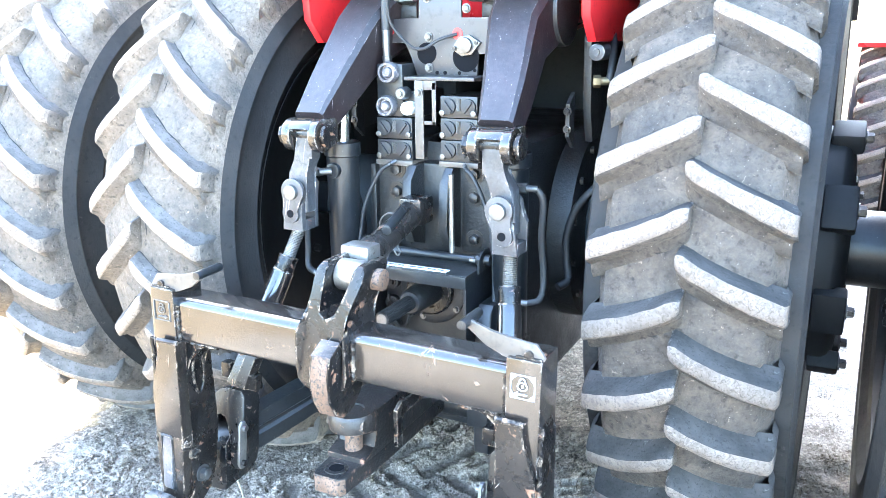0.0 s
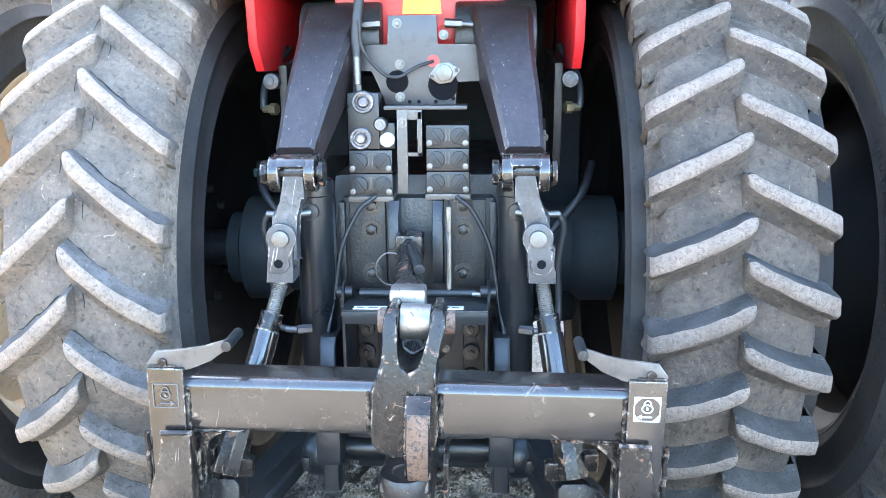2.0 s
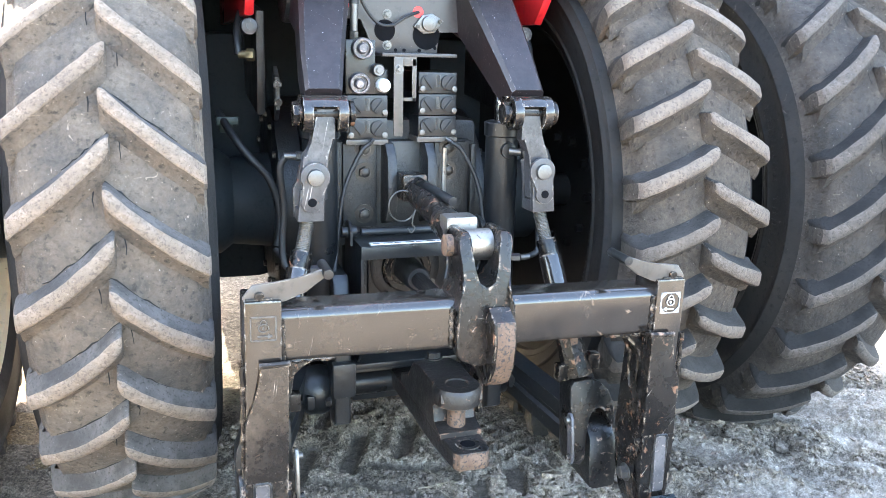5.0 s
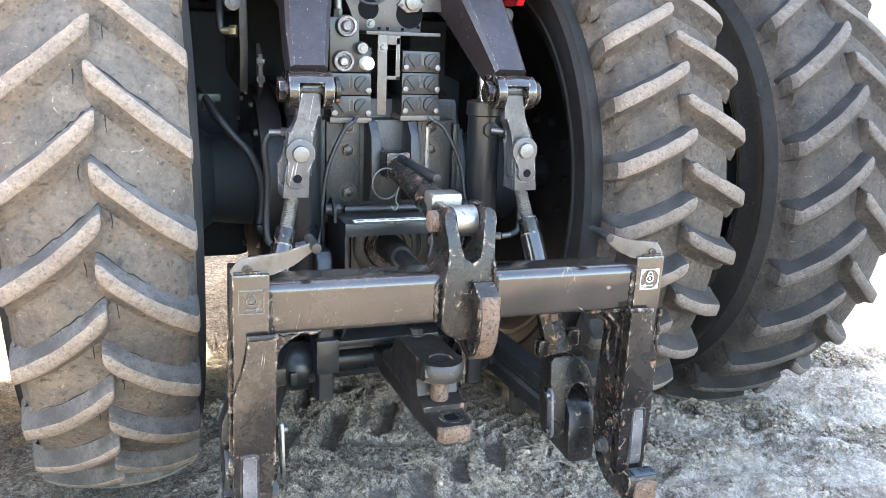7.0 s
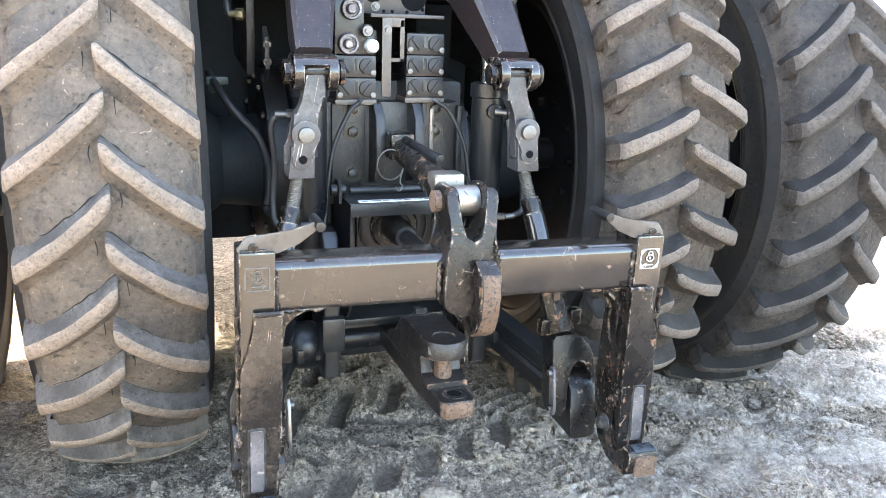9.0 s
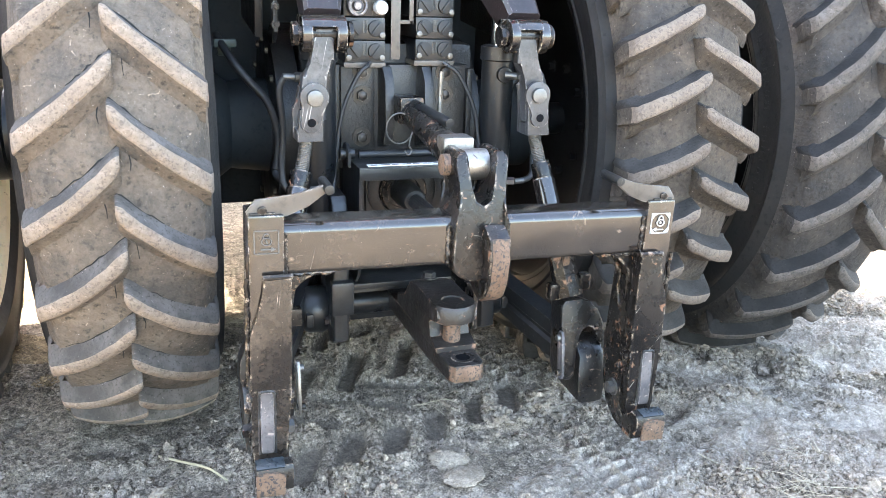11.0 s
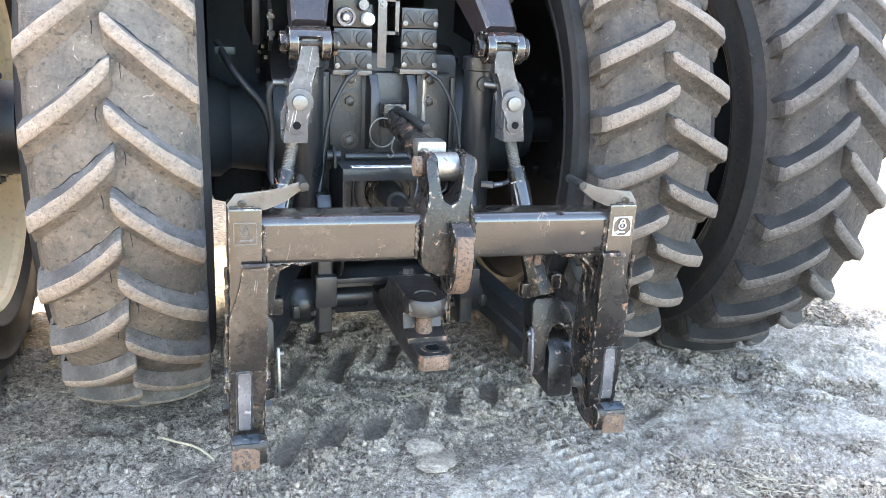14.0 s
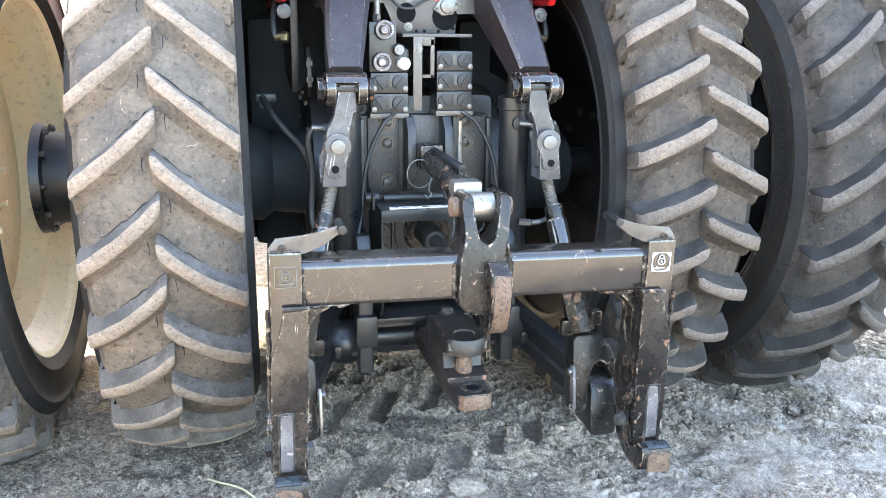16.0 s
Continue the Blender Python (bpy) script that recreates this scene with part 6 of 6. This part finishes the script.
    box(bm, (-0.020, -0.498, 1.215), (0.018, -0.494, 1.225), 0.001)
    box(bm, (-0.020, -0.498, 1.31), (0.018, -0.494, 1.335), 0.001)
    box(bm, (0.006, -0.498, 1.215), (0.018, -0.494, 1.33), 0.001)
    brk = part("stay_bracket", bm, M["plate"], tractor, "slotted grey steel bracket")
    b = bmesh.new()
    bolt(b, (-0.033, -0.500, 1.302), (0, -1, 0), 0.009, 0.006, 0.004)
    part("bracket_screw", b, M["zinc"], brk)
    # the shelf and the plate with holes
    bm = bmesh.new()
    box(bm, (-0.080, -0.50, 1.335), (0.135, -0.38, 1.345), 0.002)
    prism(bm, [(-0.200, 1.435), (-0.200, 1.500), (-0.075, 1.500), (-0.075, 1.575), (0.055, 1.575), (0.055, 1.500), (0.185, 1.500), (0.185, 1.405), (0.105, 1.405), (0.105, 1.345), (-0.085, 1.345), (-0.105, 1.40), (-0.12, 1.435)],
          "y", -0.412, -0.404, 0.0015)
    pl = part("mounting_plate", bm, M["plate_dark"], tractor, "flat grey-brown steel plate with round holes")
    # discs laid on the plate; the black ones paint the shade of holes
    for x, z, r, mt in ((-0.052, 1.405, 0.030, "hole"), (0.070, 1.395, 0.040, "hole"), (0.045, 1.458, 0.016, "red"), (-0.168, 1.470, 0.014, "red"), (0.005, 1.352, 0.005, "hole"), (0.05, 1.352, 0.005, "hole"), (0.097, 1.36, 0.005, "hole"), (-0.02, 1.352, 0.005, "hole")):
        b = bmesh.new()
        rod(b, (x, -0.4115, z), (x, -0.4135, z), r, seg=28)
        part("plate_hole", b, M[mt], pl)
    for x, z in ((-0.045, 1.45), (-0.045, 1.365), (0.072, 1.525), (-0.05, 1.555)):
        b = bmesh.new()
        bolt(b, (x, -0.412, z), (0, -1, 0), 0.010, 0.008, 0.003)
        part("plate_bolt", b, M["zinc"], pl)
    b = bmesh.new()
    prism(b, [(0.030, 1.418), (0.055, 1.450), (0.085, 1.455), (0.118, 1.435), (0.092, 1.402), (0.060, 1.398)], "y", -0.424, -0.412, 0.003)
    rod(b, (0.074, -0.424, 1.427), (0.074, -0.436, 1.427), 0.022, seg=22, bevel=0.004)
    cover = part("socket_cover", b, M["zinc"], pl, "bright cast two-hole socket flange")
    for x, z in ((0.041, 1.419), (0.107, 1.434)):
        b = bmesh.new()
        rod(b, (x, -0.423, z), (x, -0.430, z), 0.006, seg=6)
        part("cover_screw", b, M["bolt"], cover)
    b = bmesh.new()
    hose(b, [(0.045, -0.416, 1.458), (0.0, -0.44, 1.442), (-0.045, -0.45, 1.418), (-0.09, -0.45, 1.43), (-0.135, -0.47, 1.49), (-0.14, -0.48, 1.56)], 0.0045, 8)
    part("plug_wire", b, M["hose"], pl)
    b = bmesh.new()
    rod(b, (-0.152, -0.462, 1.374), (-0.152, -0.466, 1.40), 0.013, seg=6)
    rod(b, (-0.152, -0.466, 1.40), (-0.152, -0.468, 1.475), 0.011, seg=16)
    part("hose_ferrule", b, M["zinc"], blk, "bright crimped hose end")
    b = bmesh.new()
    hose(b, [(-0.152, -0.468, 1.47), (-0.148, -0.465, 1.56), (-0.13, -0.44, 1.66), (-0.08, -0.36, 1.76)], 0.013, 12)
    part("feed_hose", b, M["hose"], blk)
    for s in (-1, 1):
        b = bmesh.new()
        rod(b, (s * 0.085 - 0.01, -0.40, 1.555), (s * 0.13 - 0.01, -0.40, 1.553), 0.012, seg=6)
        rod(b, (s * 0.13 - 0.01, -0.40, 1.553), (s * 0.16 - 0.01, -0.40, 1.550), 0.008, seg=12)
        part("side_fitting", b, M["zinc"], pl)


build_hydraulics()


# ---- body above: fenders, rear tank, cab, hood, front wheels ----
def build_body():
    bm = bmesh.new()
    # rounded red rear hood between the arms
    prof = [(-0.24, 1.80), (-0.235, 1.60), (-0.19, 1.50), (-0.10, 1.45), (0.10, 1.45), (0.19, 1.50), (0.235, 1.60), (0.24, 1.80)]
    prism(bm, prof, "y", -0.30, 0.45, 0.02)
    part("rear_cowl", bm, M["red"], tractor, "glossy red rounded rear cowl")
    bm = bmesh.new()
    prism(bm, [(-0.045, 1.585), (0.062, 1.585), (0.055, 1.66), (-0.04, 1.66)], "y", -0.306, -0.30, 0.0)
    part("cowl_decal", bm, M["yellow"], tractor, "yellow decal")
    for s in (-1, 1):
        # inner fender side, red with a dark liner, and the arched fender top
        bm = bmesh.new()
        x0, x1 = sorted((s * 0.41, s * 0.435))
        prism(bm, [(-0.40, 1.435), (-0.46, 1.50), (-0.50, 2.00), (0.9, 2.1), (0.95, 1.425)], "x", x0, x1, 0.004)
        part("fender_side", bm, M["red"], tractor, "red fender side panel")
        bm = bmesh.new()
        arc = [(AXLE.y - 1.06 * math.cos(a), AXLE.z + 1.06 * math.sin(a)) for a in (radians(d) for d in range(62, 150, 8))]
        inn = [(AXLE.y - 1.03 * math.cos(a), AXLE.z + 1.03 * math.sin(a)) for a in (radians(d) for d in range(142, 54, -8))]
        x0, x1 = sorted((s * 0.43, s * 1.02))
        prism(bm, arc + inn, "x", x0, x1, 0.004)
        part("fender_arch", bm, M["black_paint"], tractor, "black arched fender")
        bm = bmesh.new()
        x0, x1 = sorted((s * 0.30, s * 0.53))
        box(bm, (x0, 0.30, 0.50), (x1, 0.62, 1.40), 0.05)
        part("side_tank", bm, M["dull_black"], tractor, "black tank beside the axle")
        bm = bmesh.new()
        hose(bm, [(s * 0.500, -0.18, 1.16), (s * 0.467, -0.28, 1.098), (s * 0.425, -0.31, 1.041), (s * 0.374, -0.32, 0.980), (s * 0.347, -0.32, 0.897), (s * 0.347, -0.32, 0.822), (s * 0.356, -0.33, 0.766), (s * 0.335, -0.36, 0.748)], 0.012, 10)
        part("brake_hose", bm, M["hose"], tractor)
        # rear corner of the cab mount with its fittings
        bm = bmesh.new()
        prism(bm, [(-0.27, 1.16), (-0.30, 1.25), (-0.31, 1.45), (0.10, 1.50), (0.10, 1.20)], "x", s * 0.385 - 0.012, s * 0.385 + 0.012, 0.006)
        mount = part("mount_plate", bm, M["cast"], tractor, "dark cab mount plate with bolts")
        bm = bmesh.new()
        rod(bm, (s * 0.415, -0.20, 1.407), (s * 0.415, -0.33, 1.407), 0.023, seg=20, bevel=0.005)
        rod(bm, (s * 0.415, -0.33, 1.407), (s * 0.415, -0.336, 1.407), 0.010, seg=12)
        part("damper_end", bm, M["forged"], mount, "grey round damper end")
        bm = bmesh.new()
        rod(bm, (s * 0.445, -0.30, 1.330), (s * 0.410, -0.312, 1.330), 0.011, seg=12)
        rod(bm, (s * 0.424, -0.307, 1.330), (s * 0.404, -0.314, 1.330), 0.017, seg=6, bevel=0.002)
        part("hose_nut", bm, M["brass"], mount, "yellow brass hose nut")
        bm = bmesh.new()
        hose(bm, [(s * 0.445, -0.30, 1.330), (s * 0.447, -0.29, 1.365), (s * 0.44, -0.25, 1.42), (s * 0.40, -0.15, 1.50)], 0.011, 10)
        part("mount_hose", bm, M["hose"], mount)
        bm = bmesh.new()
        prism(bm, [(-0.30, 1.145), (-0.345, 1.18), (-0.345, 1.27), (-0.30, 1.30)], "x", s * 0.345 - 0.006, s * 0.345 + 0.006, 0.002)
        part("sensor_plate", bm, M["cast"], mount)
        for x, z in ((0.345, 1.250), (0.345, 1.201)):
            bm = bmesh.new()
            bolt(bm, (s * x, -0.344, z), (0, -1, 0), 0.009, 0.010, 0.003)
            part("mount_bolt", bm, M["bolt"], mount)
        # lower link pivot boss
        bm = bmesh.new()
        lathe(bm, [(0.245, 0.03), (0.245, 0.066), (0.260, 0.072), (0.300, 0.070), (0.325, 0.055), (0.330, 0.02)], (0, -0.52, 0.392), (s, 0, 0), seg=28)
        box(bm, (min(s * 0.295, s * 0.315), -0.60, 0.365), (max(s * 0.295, s * 0.315), -0.50, 0.405), 0.004)
        part("pivot_boss", bm, M["black_paint"], tractor, "round black lower link pivot boss")
    bm = bmesh.new()
    box(bm, (-0.51, -0.225, 1.125), (-0.445, -0.20, 1.150), 0.005)
    box(bm, (-0.50, -0.20, 1.10), (-0.46, -0.17, 1.14), 0.006)
    part("teal_clip", bm, M["teal"], tractor, "small teal plastic clip")
    bm = bmesh.new()
    box(bm, (-0.66, 0.64, 0.62), (0.66, 0.70, 1.70), 0.01)
    part("bulkhead", bm, M["dull_black"], tractor, "black bulkhead below the cab")
    bm = bmesh.new()
    box(bm, (-0.72, -0.42, 1.66), (0.72, 1.40, 1.76), 0.02)
    part("cab_floor", bm, M["dull_black"], tractor, "black cab floor pan")
    for s in (-1, 1):
        bm = bmesh.new()
        arc = [(3.05 - 0.80 * math.cos(a), 0.70 + 0.80 * math.sin(a)) for a in (radians(d) for d in range(58, 128, 8))]
        inn = [(3.05 - 0.77 * math.cos(a), 0.70 + 0.77 * math.sin(a)) for a in (radians(d) for d in range(122, 52, -8))]
        x0, x1 = sorted((s * 1.02, s * 1.46))
        prism(bm, arc + inn, "x", x0, x1, 0.004)
        part("front_fender", bm, M["red"], tractor, "red front fender")
    # cab: glass and roof
    cab = empty("cab", (0, 0, 0))
    cab.parent = tractor
    bm = bmesh.new()
    prism(bm, [(-0.55, 1.75), (-0.45, 3.0), (1.15, 3.0), (1.45, 1.75)], "x", -0.88, 0.88, 0.03)
    part("cab_glass", bm, M["glass"], cab)
    bm = bmesh.new()
    box(bm, (-0.97, -0.62, 3.0), (0.97, 1.35, 3.24), 0.06)
    part("cab_roof", bm, M["red"], cab)
    bm = bmesh.new()
    prism(bm, [(1.40, 1.0), (1.40, 2.05), (3.6, 1.85), (3.75, 1.7), (3.75, 1.0)], "x", -0.42, 0.42, 0.06)
    part("hood", bm, M["red"], tractor, "red engine hood")
    # added block, mostly hidden, that keeps sun off the ground under the tractor
    bm = bmesh.new()
    box(bm, (-0.75, 1.02, 0.35), (-0.28, 1.7, 1.20), 0.05)
    part("sun_blocker", bm, M["dull_black"], tractor, "added black block that shades the ground under the cab")
    # front wheels
    for s in (-1, 1):
        hub = empty("front_wheel")
        hub.parent = tractor
        hub.location = (s * 1.22, 3.05, 0.70)
        hub.scale = (0.85, 0.76, 0.76)
        fill_wheel(hub, TYRE_B, RIM_OUT_L)
    bm = bmesh.new()
    box(bm, (-1.1, 2.9, 0.55), (1.1, 3.2, 0.78), 0.03)
    part("front_axle", bm, M["cast"], tractor)


build_body()


# ---- loose straw ----
def stalk(points, r, label, look_of="straw"):
    bm = bmesh.new()
    hose(bm, [(x, y, float(ground_height(np.array(x), np.array(y))) + 0.012 + z) for x, y, z in points], r, 6, 5)
    return tagged(part("straw_stalk", bm, M[look_of]), label, "straw", "straw stalks on the soil")


stalk([(-0.73, -0.585, 0.0), (-0.66, -0.64, 0.006), (-0.60, -0.69, 0.004), (-0.55, -0.735, 0.0)], 0.0036, "long flattened yellow straw stalk lying on soil", "fresh_straw")
stalk([(0.06, -0.50, 0.0), (0.11, -0.515, 0.01), (0.17, -0.53, 0.004), (0.24, -0.545, 0.0)], 0.0011, "thin pale straw stalk lying on soil")
stalk([(0.10, -0.48, 0.0), (0.13, -0.53, 0.012), (0.15, -0.56, 0.0)], 0.0010, "thin pale straw stalk lying on soil")
stalk([(0.79, -1.02, 0.0), (0.83, -1.09, 0.012), (0.87, -1.17, 0.0)], 0.0020, "pale broken straw stalk lying on soil")
stalk([(0.52, -0.64, 0.0), (0.57, -0.625, 0.014), (0.62, -0.645, 0.0)], 0.0012, "thin pale straw stalk lying on soil")
stalk([(-0.60, -0.80, 0.0), (-0.64, -0.85, 0.008), (-0.66, -0.90, 0.0)], 0.0018, "thin pale straw stalk lying on soil")


def straw_heap(name, cx, cy, rx, ry, count, high, label, seed):
    """Crossed stalks in a low heap, one joined object."""
    rng = random.Random(seed)
    bm = bmesh.new()
    for _ in range(count):
        u, v = rng.gauss(0, 0.45), rng.gauss(0, 0.45)
        x, y, a, n = cx + u * rx, cy + v * ry, rng.uniform(0, 6.28), rng.uniform(0.03, 0.11)
        g = float(ground_height(np.array(x), np.array(y)))
        z = g + 0.006 + high * max(0, 1 - u * u - v * v) * rng.random()
        d = Vector((math.cos(a) * n, math.sin(a) * n, rng.uniform(-0.01, 0.03)))
        p = Vector((x, y, z))
        rod(bm, p, p + d, 0.0009, 0.0006, seg=5)
    return tagged(part(name, bm, M["straw"]), label, "straw", kind="stuff")


straw_heap("straw_tuft", 0.95, -1.27, 0.13, 0.07, 36, 0.03, "tuft of pale dry straw on the soil", 3)
straw_heap("straw_litter", -0.40, 0.42, 0.20, 0.18, 420, 0.06, "sunlit heap of yellow straw under the tractor", 4)
straw_heap("roadside_straw", -1.95, -0.25, 0.5, 0.5, 260, 0.03, "scattered yellow straw in the sun", 5)
straw_heap("root_tuft", 0.55, -0.52, 0.06, 0.04, 18, 0.02, "small tuft of pale dry roots in the soil", 6)
straw_heap("root_litter", 0.12, -0.50, 0.10, 0.04, 10, 0.008, "a few pale dry stalks on the soil", 7)
straw_heap("straw_wisp", 1.06, -1.12, 0.14, 0.09, 12, 0.015, "wisp of pale dry straw on the soil", 8)
